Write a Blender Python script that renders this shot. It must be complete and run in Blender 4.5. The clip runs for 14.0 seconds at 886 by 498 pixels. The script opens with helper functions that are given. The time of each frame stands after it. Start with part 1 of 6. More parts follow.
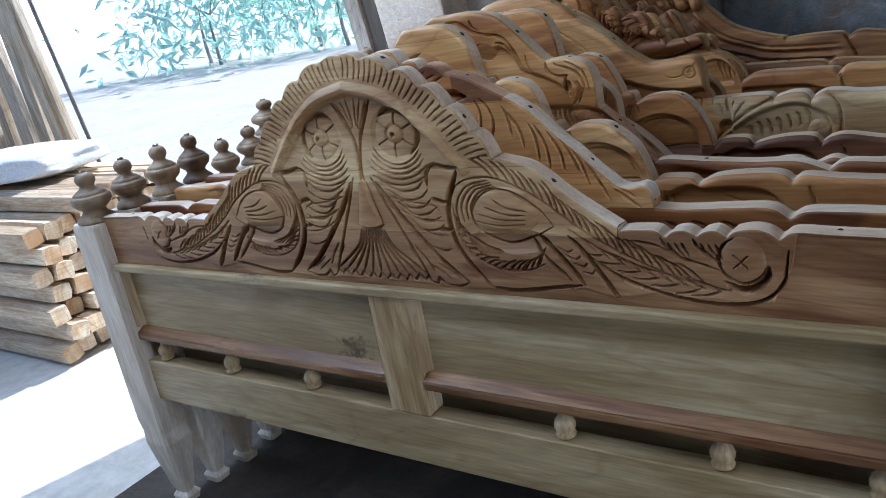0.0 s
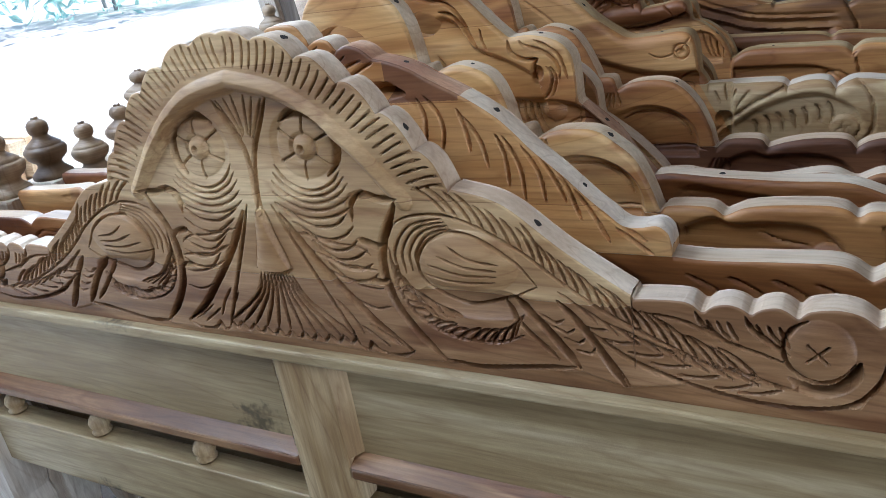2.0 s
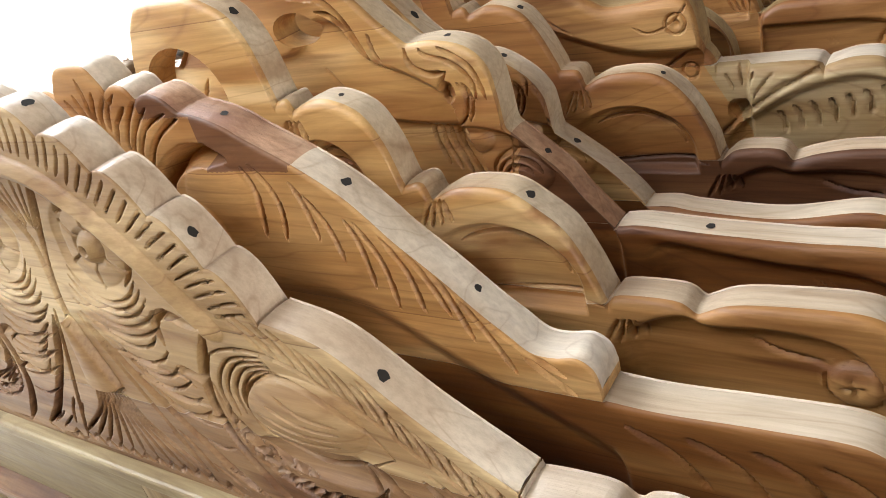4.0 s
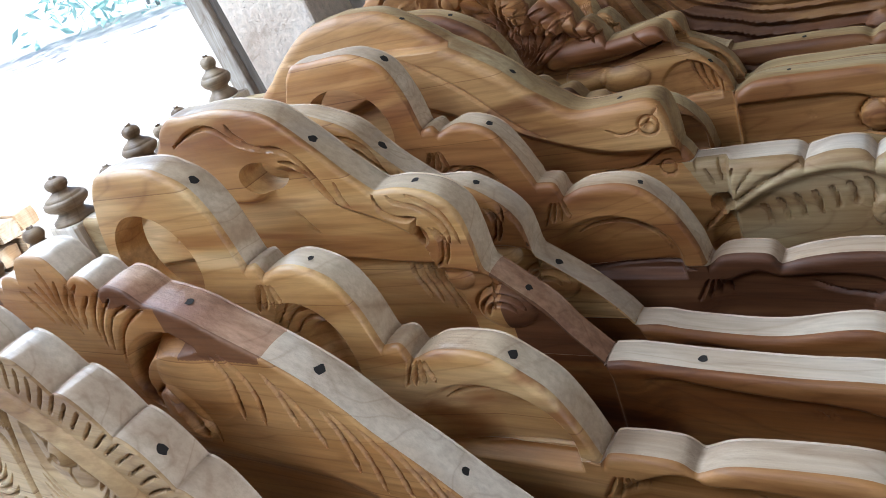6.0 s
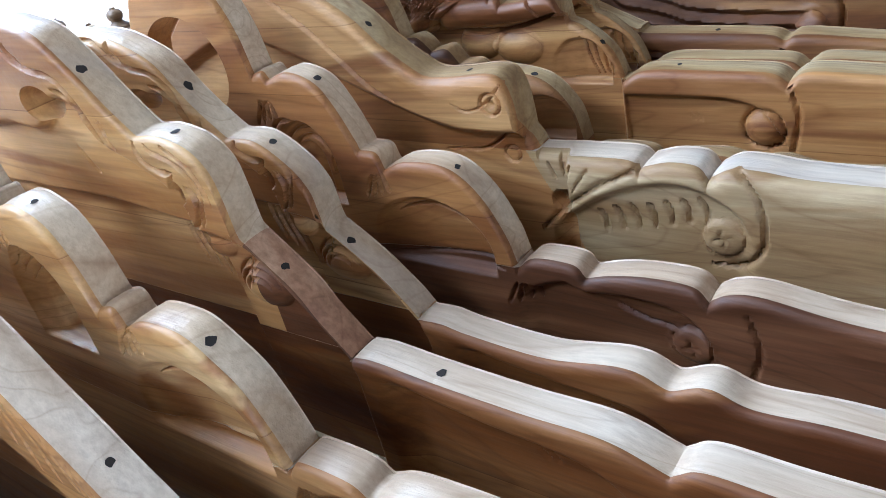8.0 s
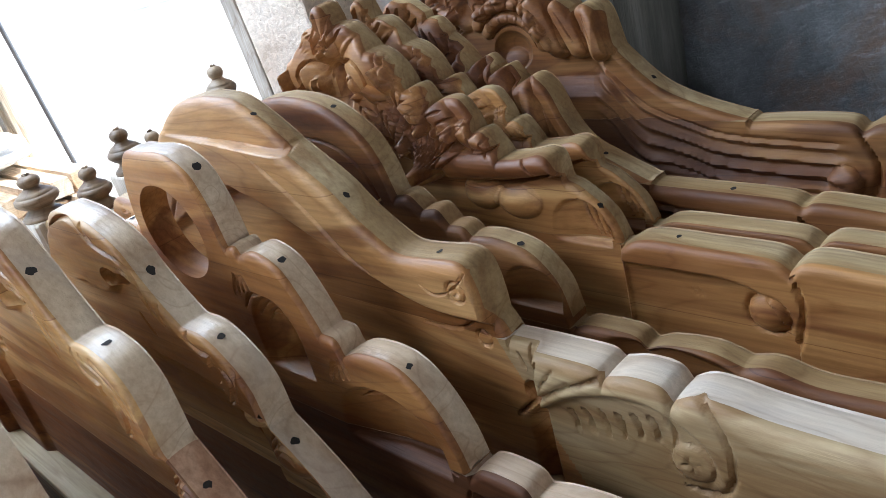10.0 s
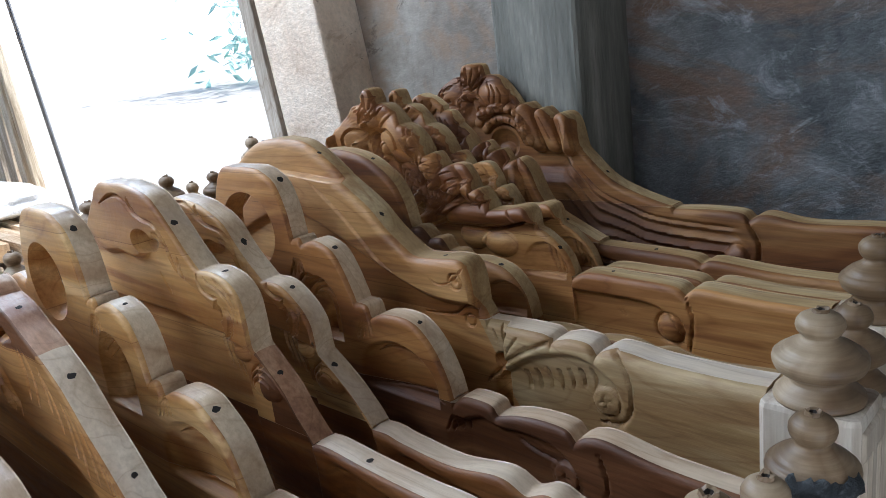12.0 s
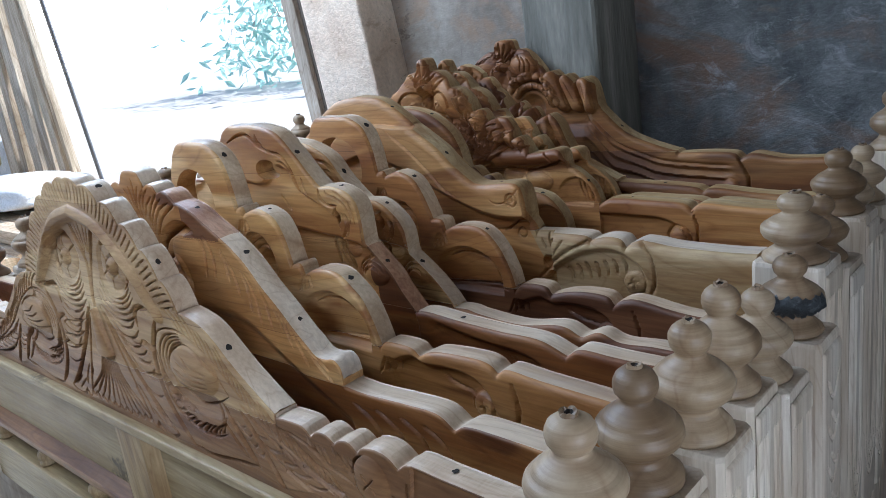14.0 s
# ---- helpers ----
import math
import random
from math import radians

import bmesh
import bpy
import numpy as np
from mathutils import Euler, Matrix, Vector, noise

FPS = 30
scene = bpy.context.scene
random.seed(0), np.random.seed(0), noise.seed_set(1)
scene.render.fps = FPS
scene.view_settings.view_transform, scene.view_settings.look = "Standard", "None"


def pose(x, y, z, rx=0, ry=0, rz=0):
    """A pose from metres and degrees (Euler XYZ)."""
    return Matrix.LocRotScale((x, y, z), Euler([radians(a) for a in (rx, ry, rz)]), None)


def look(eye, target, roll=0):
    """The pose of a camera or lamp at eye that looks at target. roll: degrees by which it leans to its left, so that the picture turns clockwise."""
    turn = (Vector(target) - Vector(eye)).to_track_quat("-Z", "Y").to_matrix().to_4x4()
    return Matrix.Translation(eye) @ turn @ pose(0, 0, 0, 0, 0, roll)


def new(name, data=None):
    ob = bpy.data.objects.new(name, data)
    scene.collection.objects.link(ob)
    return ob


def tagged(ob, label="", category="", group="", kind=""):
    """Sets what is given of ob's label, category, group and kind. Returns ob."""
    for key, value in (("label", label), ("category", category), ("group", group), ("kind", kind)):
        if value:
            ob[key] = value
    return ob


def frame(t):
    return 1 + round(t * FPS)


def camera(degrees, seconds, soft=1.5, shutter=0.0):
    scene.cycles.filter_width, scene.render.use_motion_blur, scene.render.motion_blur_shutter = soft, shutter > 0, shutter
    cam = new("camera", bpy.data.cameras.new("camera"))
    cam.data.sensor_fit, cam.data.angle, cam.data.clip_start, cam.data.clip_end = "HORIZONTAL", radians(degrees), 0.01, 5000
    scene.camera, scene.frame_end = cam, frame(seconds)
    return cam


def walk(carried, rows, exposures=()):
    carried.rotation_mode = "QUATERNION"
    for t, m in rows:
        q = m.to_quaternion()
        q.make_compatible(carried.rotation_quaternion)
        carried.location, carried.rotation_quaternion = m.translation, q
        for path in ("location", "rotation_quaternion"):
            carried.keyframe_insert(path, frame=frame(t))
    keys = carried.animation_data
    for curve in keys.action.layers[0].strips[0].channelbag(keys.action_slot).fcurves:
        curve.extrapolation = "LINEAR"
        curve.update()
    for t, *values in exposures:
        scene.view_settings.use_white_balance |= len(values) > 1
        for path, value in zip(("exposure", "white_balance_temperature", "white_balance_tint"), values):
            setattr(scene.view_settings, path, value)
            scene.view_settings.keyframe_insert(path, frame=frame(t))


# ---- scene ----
cam = camera(59.3, 14.0, soft=0.5)
PATH = [
    (0, (0.914, -0.994, 1.217), (-0.233, 0.523, 0.595), -10.5),
    (0.5, (0.881, -0.925, 1.219), (-0.214, 0.59, 0.507), -11.4),
    (1, (0.757, -0.802, 1.224), (-0.281, 0.75, 0.508), -9.5),
    (1.5, (0.687, -0.726, 1.23), (-0.323, 0.842, 0.506), -9.4),
    (2, (0.677, -0.673, 1.225), (-0.28, 0.904, 0.453), -9.4),
    (2.2, (0.681, -0.625, 1.228), (-0.291, 0.926, 0.422), -10.8),
    (4.3, (0.705, -0.249, 1.234), (-0.428, 1.119, 0.314), -16.1),
    (4.5, (0.705, -0.238, 1.242), (-0.419, 1.138, 0.324), -16.9),
    (5, (0.707, -0.23, 1.257), (-0.422, 1.161, 0.369), -18.2),
    (5.5, (0.705, -0.217, 1.294), (-0.439, 1.195, 0.459), -19.2),
    (6, (0.707, -0.187, 1.317), (-0.426, 1.22, 0.46), -20.8),
    (6.5, (0.712, -0.135, 1.291), (-0.44, 1.276, 0.466), -21.7),
    (7, (0.732, -0.093, 1.222), (-0.375, 1.282, 0.283), -21.6),
    (7.5, (0.824, -0.059, 1.242), (-0.285, 1.294, 0.271), -14.1),
    (7.7, (0.842, -0.039, 1.25), (-0.286, 1.288, 0.267), -13.7),
    (9.8, (0.919, 0.2, 1.33), (-0.477, 1.336, 0.459), -16.1),
    (10, (0.928, 0.189, 1.343), (-0.448, 1.381, 0.516), -15.3),
    (10.5, (0.973, 0.096, 1.357), (-0.347, 1.434, 0.671), -14.6),
    (11, (0.991, -0.011, 1.362), (-0.225, 1.434, 0.705), -12.7),
    (11.5, (1.054, -0.064, 1.353), (-0.216, 1.361, 0.757), -11.2),
    (12, (1.147, -0.134, 1.333), (-0.198, 1.239, 0.783), -7.0),
    (12.5, (1.219, -0.208, 1.324), (-0.242, 1.039, 0.764), -7.2),
    (13, (1.248, -0.27, 1.304), (-0.192, 0.995, 0.734), -7.5),
    (13.5, (1.258, -0.389, 1.299), (-0.117, 0.952, 0.74), -7.9),
    (14, (1.273, -0.474, 1.292), (-0.055, 0.921, 0.751), -7.7),
]
EXPOSURES = [
    (0.0, 0.52, 5250, 10), (1.0, 0.92, 5450, 10), (2.0, 1.00, 5450, 10), (4.3, 1.58, 6800, 12), (5.0, 1.52, 6700, 12), (5.6, 1.20, 6000, 10), (6.0, 1.12, 5600, 10), (6.5, 1.20, 5900, 10), (7.0, 1.38, 5700, 10),
    (7.5, 1.74, 5100, 10), (9.8, 1.22, 5750, 10), (10.0, 1.20, 5650, 10), (10.5, 1.00, 7250, 13), (11.0, 0.76, 5900, 10), (11.5, 0.86, 6700, 10), (12.0, 0.76, 5750, 10), (13.0, 0.66, 5450, 8), (14.0, 0.72, 5450, 10),
]
walk(cam, [(t, look(eye, target, roll)) for t, eye, target, roll in PATH], EXPOSURES)

# ---------------------------------------------------------------- world, sun, lights
SUN_EL, SUN_AZ = radians(40), radians(9)           # the sun stands beyond the doorway
wd = bpy.data.worlds.new("sky")
scene.world = wd
wd.use_nodes = True
sk = wd.node_tree.nodes.new("ShaderNodeTexSky")
sk.sky_type = "NISHITA"
sk.sun_disc = False
sk.sun_elevation, sk.sun_rotation = SUN_EL, SUN_AZ
sk.dust_density, sk.ozone_density = 0.4, 3.0
bg = wd.node_tree.nodes["Background"]
bg.inputs["Strength"].default_value = 0.10
wd.node_tree.links.new(sk.outputs["Color"], bg.inputs["Color"])

sun_data = bpy.data.lights.new("sun", "SUN")
sun_data.energy, sun_data.angle, sun_data.color = 5.0, radians(0.5), (1.0, 0.95, 0.86)
sun = new("sun", sun_data)
sun.matrix_world = look((0, 0, 6), (-math.sin(SUN_AZ) * math.cos(SUN_EL), -math.cos(SUN_AZ) * math.cos(SUN_EL), 6 - math.sin(SUN_EL)))


def fill_lamp(name, eye, target, w, h, watts, color):
    d = bpy.data.lights.new(name, "AREA")
    d.shape, d.size, d.size_y, d.energy, d.color = "RECTANGLE", w, h, watts, color
    o = new(name, d)
    o.matrix_world = look(eye, target)
    return o


# unseen fill low on the right, to brighten the posts' outer faces
fill_lamp("side_fill", (2.50, -0.60, 0.75), (0.9, 0.1, 0.75), 1.0, 1.1, 14, (0.92, 0.96, 1.0))
# weak unseen fill from the front left, for the first board's face
fill_lamp("court_fill", (-1.10, -1.95, 1.0), (0.15, 0.10, 0.80), 1.5, 1.3, 1.5, (0.95, 0.975, 1.0))
# unseen fill above the view, added to the sky's light on the tops
fill_lamp("bay_fill", (-1.45, 0.15, 2.45), (0.0, 0.25, 1.0), 2.2, 0.9, 41, (0.84, 0.93, 1.0))
# unseen fill in an added roof gap, for the front rows
fill_lamp("roof_fill", (-0.05, -1.45, 2.96), (-0.05, 0.0, 0.75), 1.0, 0.8, 13, (0.95, 0.975, 1.0))


# ---------------------------------------------------------------- materials
class Nodes:
    def __init__(self, name):
        self.m = bpy.data.materials.new(name)
        self.m.use_nodes = True
        self.t = self.m.node_tree
        self.b = self.t.nodes["Principled BSDF"]

    def n(self, kind, **props):
        nd = self.t.nodes.new(kind)
        for k, v in props.items():
            nd.inputs[k].default_value = v
        return nd

    def l(self, a, b):
        self.t.links.new(a, b)

    def coords(self, scale, rot=(0, 0, 0)):
        tc = self.n("ShaderNodeTexCoord")
        mp = self.n("ShaderNodeMapping")
        mp.inputs["Scale"].default_value = scale
        mp.inputs["Rotation"].default_value = rot
        self.l(tc.outputs["Object"], mp.inputs["Vector"])
        return mp.outputs["Vector"]

    def shifted(self, scale):
        """Object coordinates, moved by a random step for each object, so that no two pieces share their grain."""
        tc, oi = self.n("ShaderNodeTexCoord"), self.n("ShaderNodeObjectInfo")
        mul = self.n("ShaderNodeMath")
        mul.operation = "MULTIPLY"
        mul.inputs[1].default_value = 17.3
        self.l(oi.outputs["Random"], mul.inputs[0])
        add = self.n("ShaderNodeVectorMath")
        self.l(tc.outputs["Object"], add.inputs[0])
        self.l(mul.outputs[0], add.inputs[1])
        mp = self.n("ShaderNodeMapping")
        mp.inputs["Scale"].default_value = scale
        self.l(add.outputs[0], mp.inputs["Vector"])
        return mp.outputs["Vector"]

    def noise(self, vec, scale, detail=4.0, rough=0.55, dist=0.0):
        nd = self.n("ShaderNodeTexNoise", Scale=scale, Detail=detail, Roughness=rough, Distortion=dist)
        self.l(vec, nd.inputs["Vector"])
        return nd.outputs["Fac"]

    def ramp(self, fac, stops):
        nd = self.n("ShaderNodeValToRGB")
        els = nd.color_ramp.elements
        while len(els) < len(stops):
            els.new(0.5)
        for e, (p, c) in zip(els, stops):
            e.position, e.color = p, (*c, 1.0)
        self.l(fac, nd.inputs["Fac"])
        return nd.outputs["Color"]

    def mix(self, fac, a, b, blend="MIX"):
        nd = self.n("ShaderNodeMix")
        nd.data_type, nd.blend_type = "RGBA", blend
        for sock, v in ((nd.inputs[0], fac), (nd.inputs[6], a), (nd.inputs[7], b)):
            if isinstance(v, bpy.types.NodeSocket):
                self.l(v, sock)
            else:
                sock.default_value = v if isinstance(v, float) else (*v, 1.0)
        return nd.outputs[2]

    def bump(self, height, strength, dist, chain=None):
        nd = self.n("ShaderNodeBump", Strength=strength, Distance=dist)
        self.l(height, nd.inputs["Height"])
        if chain:
            self.l(chain, nd.inputs["Normal"])
        return nd.outputs["Normal"]


def wood(name, dark, mid, light, rough=0.55, axis="x", stain=(0.5, 0.5, 0.5), stain_amount=0.0, saw=0.0, tint=0.16, heart=None, knots=0.0, rings=0.5, grain=1.0, boards=0.0):
    k = Nodes(name)
    stretch = {"x": (0.8, 5.5, 5.5), "z": (5.5, 5.5, 0.8), "y": (4.0, 1.0, 4.0), "t": (3.0, 3.0, 1.2)}[axis]
    vec = k.shifted(stretch)
    broad = k.noise(vec, 1.6, 2.0, 0.5, 1.6)
    figure = k.noise(vec, 6.0, 5.0, 0.6, 2.6)
    fine = k.noise(k.shifted({"x": (7, 190, 190), "z": (190, 190, 7), "y": (190, 7, 190), "t": (9, 9, 330)}[axis]), 1.0, 3.0, 0.6)
    # growth rings: bands of the broad figure, uneven in width
    mul = k.n("ShaderNodeMath")
    mul.operation = "MULTIPLY"
    mul.inputs[1].default_value = 30.0
    k.l(k.noise(vec, 0.9, 3.0, 0.42, 1.3), mul.inputs[0])
    fr = k.n("ShaderNodeMath")
    fr.operation = "PINGPONG"
    fr.inputs[1].default_value = 1.0
    k.l(mul.outputs[0], fr.inputs[0])
    col = k.ramp(broad, [(0.34, dark), (0.5, mid), (0.64, light)])
    if heart:
        col = k.mix(k.ramp(k.noise(vec, 1.1, 3.0, 0.5, 2.4), [(0.53, (0, 0, 0)), (0.60, (0.8, 0.8, 0.8))]), col, heart)
    col = k.mix(0.75 * grain, col, k.ramp(figure, [(0.3, (0.66, 0.57, 0.48)), (0.62, (1.06, 1.05, 1.03))]), "MULTIPLY")
    col = k.mix(rings, col, k.ramp(fr.outputs[0], [(0.0, (0.60, 0.48, 0.38)), (0.20, (0.95, 0.92, 0.90)), (1.0, (1.03, 1.03, 1.02))]), "MULTIPLY")
    col = k.mix(0.15 + 0.4 * grain, col, k.ramp(fine, [(0.35, (0.62, 0.55, 0.48)), (0.6, (1.05, 1.05, 1.05))]), "MULTIPLY")
    if boards:                                             # glued up from narrow boards, each of its own tone, with a fine seam
        sep, off = k.n("ShaderNodeSeparateXYZ"), k.n("ShaderNodeMath")
        k.l(k.shifted((1, 1, 1 / boards)), sep.inputs[0])
        off.operation = "FLOOR"
        k.l(sep.outputs["Z"], off.inputs[0])
        wn, frac = k.n("ShaderNodeTexWhiteNoise"), k.n("ShaderNodeMath")
        wn.noise_dimensions = "1D"
        k.l(off.outputs[0], wn.inputs["W"])
        frac.operation = "FRACT"
        k.l(sep.outputs["Z"], frac.inputs[0])
        col = k.mix(1.0, col, k.ramp(wn.outputs["Value"], [(0.0, (0.76, 0.69, 0.63)), (0.5, (0.98, 0.96, 0.94)), (1.0, (1.10, 1.11, 1.12))]), "MULTIPLY")
        col = k.mix(1.0, col, k.ramp(frac.outputs[0], [(0.0, (0.55, 0.46, 0.40)), (0.006, (0.72, 0.66, 0.60)), (0.012, (1, 1, 1))]), "MULTIPLY")
    oi = k.n("ShaderNodeObjectInfo")
    each = k.ramp(oi.outputs["Random"], [(0.0, (1 - tint, 1 - tint * 1.2, 1 - tint * 1.5)), (0.5, (1, 1, 1)), (1.0, (1 + tint * 0.5, 1 + tint * 0.5, 1 + tint * 0.4))])
    col = k.mix(1.0, col, each, "MULTIPLY")
    if stain_amount:
        blot = k.noise(k.shifted({"x": (1, 2.6, 2.6), "z": (2.6, 2.6, 1), "y": (2.6, 1, 2.6), "t": (1, 1, 1)}[axis]), 3.2, 5.0, 0.6, 1.0)
        col = k.mix(k.mix(1.0, k.ramp(blot, [(0.54, (0, 0, 0)), (0.66, (1, 1, 1))]), (stain_amount,) * 3, "MULTIPLY"), col, stain)
    if knots:
        vo = k.n("ShaderNodeTexVoronoi", Scale=4.0)
        k.l(k.shifted({"x": (0.7, 1, 1), "z": (1, 1, 0.7), "y": (1, 0.7, 1), "t": (1, 1, 1)}[axis]), vo.inputs["Vector"])
        wob = k.mix(0.25, vo.outputs["Distance"], k.noise(k.shifted((1, 1, 1)), 60.0, 2.0))
        col = k.mix(k.mix(1.0, k.ramp(wob, [(0.17, (1, 1, 1)), (0.24, (0, 0, 0))]), (knots,) * 3, "MULTIPLY"), col, tuple(c * 0.28 for c in dark))
    k.l(col, k.b.inputs["Base Color"])
    k.l(k.ramp(figure, [(0.3, (rough * 0.8,) * 3), (0.7, (min(1, rough * 1.15),) * 3)]), k.b.inputs["Roughness"])
    nrm = k.bump(fine, 0.55, 0.0010)
    if saw:
        nrm = k.bump(k.noise(k.shifted((1, 1, 1)), 420.0, 2.0, 0.7), saw, 0.0009, nrm)
    nrm = k.bump(k.noise(k.shifted((1, 1, 1)), 38.0, 3.0, 0.5), 0.45, 0.003, nrm)
    k.l(nrm, k.b.inputs["Normal"])
    return k.m


def rough_mat(name, stops, scale, rough=0.9, bump=0.4, dist=0.01, stretch=(1, 1, 1), second=None, third=None):
    k = Nodes(name)
    vec = k.shifted(stretch)
    big = k.noise(vec, scale, 6.0, 0.6, 0.4)
    small = k.noise(vec, scale * 14, 4.0, 0.65)
    col = k.ramp(big, stops)
    col = k.mix(0.45, col, k.ramp(small, [(0.3, (0.6, 0.6, 0.6)), (0.65, (1.1, 1.1, 1.1))]), "MULTIPLY")
    if second:
        c2, lo, hi, sc = second
        col = k.mix(k.ramp(k.noise(k.shifted((1, 1, 1.8)), sc, 6.0, 0.65, 0.8), [(lo, (0, 0, 0)), (hi, (1, 1, 1))]), col, c2)
    if third:
        c3, lo, hi, sc = third
        col = k.mix(k.ramp(k.noise(k.shifted((1, 1, 1.4)), sc, 8.0, 0.72, 1.5), [(lo, (0, 0, 0)), (hi, (1, 1, 1))]), col, c3)
    k.l(col, k.b.inputs["Base Color"])
    k.b.inputs["Roughness"].default_value = rough
    n1 = k.bump(small, bump, dist)
    k.l(k.bump(big, bump * 0.7, dist * 3, n1), k.b.inputs["Normal"])
    return k.m


def plain(name, color, rough=0.6, metal=0.0):
    k = Nodes(name)
    v = k.noise(k.shifted((1, 1, 1)), 24.0, 4.0, 0.6)
    k.l(k.ramp(v, [(0.3, tuple(c * 0.8 for c in color)), (0.7, tuple(min(1, c * 1.12) for c in color))]), k.b.inputs["Base Color"])
    k.b.inputs["Roughness"].default_value, k.b.inputs["Metallic"].default_value = rough, metal
    return k.m


def leaf_mat():
    k = Nodes("glare_paled_leaves")
    v = k.noise(k.shifted((1, 1, 1)), 2.0, 3.0, 0.6)
    # leaf greens washed pale and bluish: the glare is put into the colour
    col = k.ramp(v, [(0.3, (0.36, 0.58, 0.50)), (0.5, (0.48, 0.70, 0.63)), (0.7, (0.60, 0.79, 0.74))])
    tr = k.n("ShaderNodeBsdfTranslucent")
    mx = k.n("ShaderNodeMixShader")
    mx.inputs[0].default_value = 0.7
    k.l(col, k.b.inputs["Base Color"])
    k.l(col, tr.inputs["Color"])
    k.l(k.b.outputs[0], mx.inputs[1])
    k.l(tr.outputs[0], mx.inputs[2])
    k.l(mx.outputs[0], k.t.nodes["Material Output"].inputs["Surface"])
    return k.m


# rail faces: darker than the crests, shade between boards put into the colour
M_CARVED = wood("shaded_carved_wood", (0.182, 0.059, 0.014), (0.293, 0.117, 0.030), (0.396, 0.192, 0.062), 0.56, heart=(0.119, 0.035, 0.010), grain=0.8, boards=0.125)
# brown wood, darkened further for the dim rear rows and the gaps
M_BROWN = wood("dimmed_brown_carved_wood", (0.175, 0.062, 0.015), (0.276, 0.121, 0.034), (0.358, 0.184, 0.064), 0.60, heart=(0.114, 0.039, 0.012), grain=0.8, boards=0.125)
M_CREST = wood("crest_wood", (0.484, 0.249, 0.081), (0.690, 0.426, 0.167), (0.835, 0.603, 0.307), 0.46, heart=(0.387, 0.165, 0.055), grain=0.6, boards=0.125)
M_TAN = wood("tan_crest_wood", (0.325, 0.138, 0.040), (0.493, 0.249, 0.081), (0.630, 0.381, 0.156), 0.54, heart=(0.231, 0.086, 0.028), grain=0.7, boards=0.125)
M_ARCH = wood("arch_wood", (0.418, 0.269, 0.122), (0.583, 0.412, 0.214), (0.704, 0.538, 0.307), 0.55, heart=(0.341, 0.189, 0.077), grain=0.7, boards=0.16)
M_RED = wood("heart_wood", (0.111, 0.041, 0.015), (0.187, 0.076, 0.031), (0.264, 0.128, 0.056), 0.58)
M_RAIL = wood("front_rail_wood", (0.20, 0.10, 0.042), (0.31, 0.17, 0.076), (0.41, 0.245, 0.122), 0.48, heart=(0.18, 0.075, 0.03))
# sawn top edges: same wood, paler because daylight is put into the colour
M_LIT_SAWN = wood("lit_sawn_edge_wood", (0.52, 0.39, 0.275), (0.64, 0.52, 0.39), (0.73, 0.625, 0.50), 0.36, "x", (0.44, 0.40, 0.385), 0.28, 0.2, 0.14, rings=0.40, grain=0.4)
M_LIT_EDGE = wood("lit_lobe_edge_wood", (0.48, 0.34, 0.215), (0.61, 0.47, 0.32), (0.70, 0.575, 0.42), 0.38, "x", (0.44, 0.37, 0.32), 0.28, 0.2, 0.14, rings=0.40, grain=0.45)
M_LIT_HEART = wood("lit_sawn_heart_wood", (0.32, 0.165, 0.095), (0.44, 0.25, 0.15), (0.54, 0.35, 0.23), 0.46, "x", (0.28, 0.13, 0.10), 0.4, 0.3, 0.08, rings=0.4)
M_PANEL = wood("panel_wood", (0.323, 0.236, 0.115), (0.431, 0.336, 0.182), (0.513, 0.419, 0.253), 0.5, "x", (0.290, 0.199, 0.099), 0.35, 0.25, 0.08, knots=0.9, rings=0.4, grain=0.7)
# pale rail of board 7; also colours rear top edges as if lit
M_PALE = wood("pale_rail_and_lit_edge_wood", (0.343, 0.220, 0.097), (0.452, 0.319, 0.155), (0.536, 0.409, 0.231), 0.58, "x", (0.335, 0.190, 0.075), 0.35, 0.2, 0.08, heart=(0.352, 0.206, 0.084), rings=0.45, grain=0.7)
M_STILE = wood("stile_wood", (0.360, 0.243, 0.112), (0.486, 0.360, 0.198), (0.576, 0.459, 0.284), 0.5, "z", (0.216, 0.117, 0.052), 0.4, 0.2, 0.1, rings=0.5)
M_POST = wood("post_wood", (0.54, 0.45, 0.35), (0.67, 0.585, 0.48), (0.75, 0.68, 0.585), 0.46, "z", (0.40, 0.29, 0.20), 0.3, 0.25, 0.18, rings=0.35, grain=0.5)
M_TURNED = wood("turned_wood", (0.149, 0.095, 0.050), (0.278, 0.195, 0.118), (0.397, 0.305, 0.203), 0.5, "t", (0.116, 0.073, 0.041), 0.5, 0.12, 0.35, rings=0.5, grain=0.65)
# near-black colour for the shade in peg holes and finial tip recesses
M_HOLE_SHADE = plain("bore_shade", (0.02, 0.014, 0.01), 0.9)
M_TAR = rough_mat("dark_resin", [(0.3, (0.012, 0.014, 0.016)), (0.55, (0.04, 0.045, 0.05)), (0.8, (0.3, 0.33, 0.34))], 40, 0.6, 0.8, 0.004)
M_PLASTER = rough_mat("grey_cement_plaster", [(0.35, (0.21, 0.18, 0.15)), (0.5, (0.31, 0.275, 0.235)), (0.65, (0.41, 0.375, 0.33))], 3.0, 0.92, 0.7, 0.008, second=((0.32, 0.21, 0.135), 0.50, 0.68, 3.0), third=((0.17, 0.14, 0.115), 0.58, 0.64, 5.0))
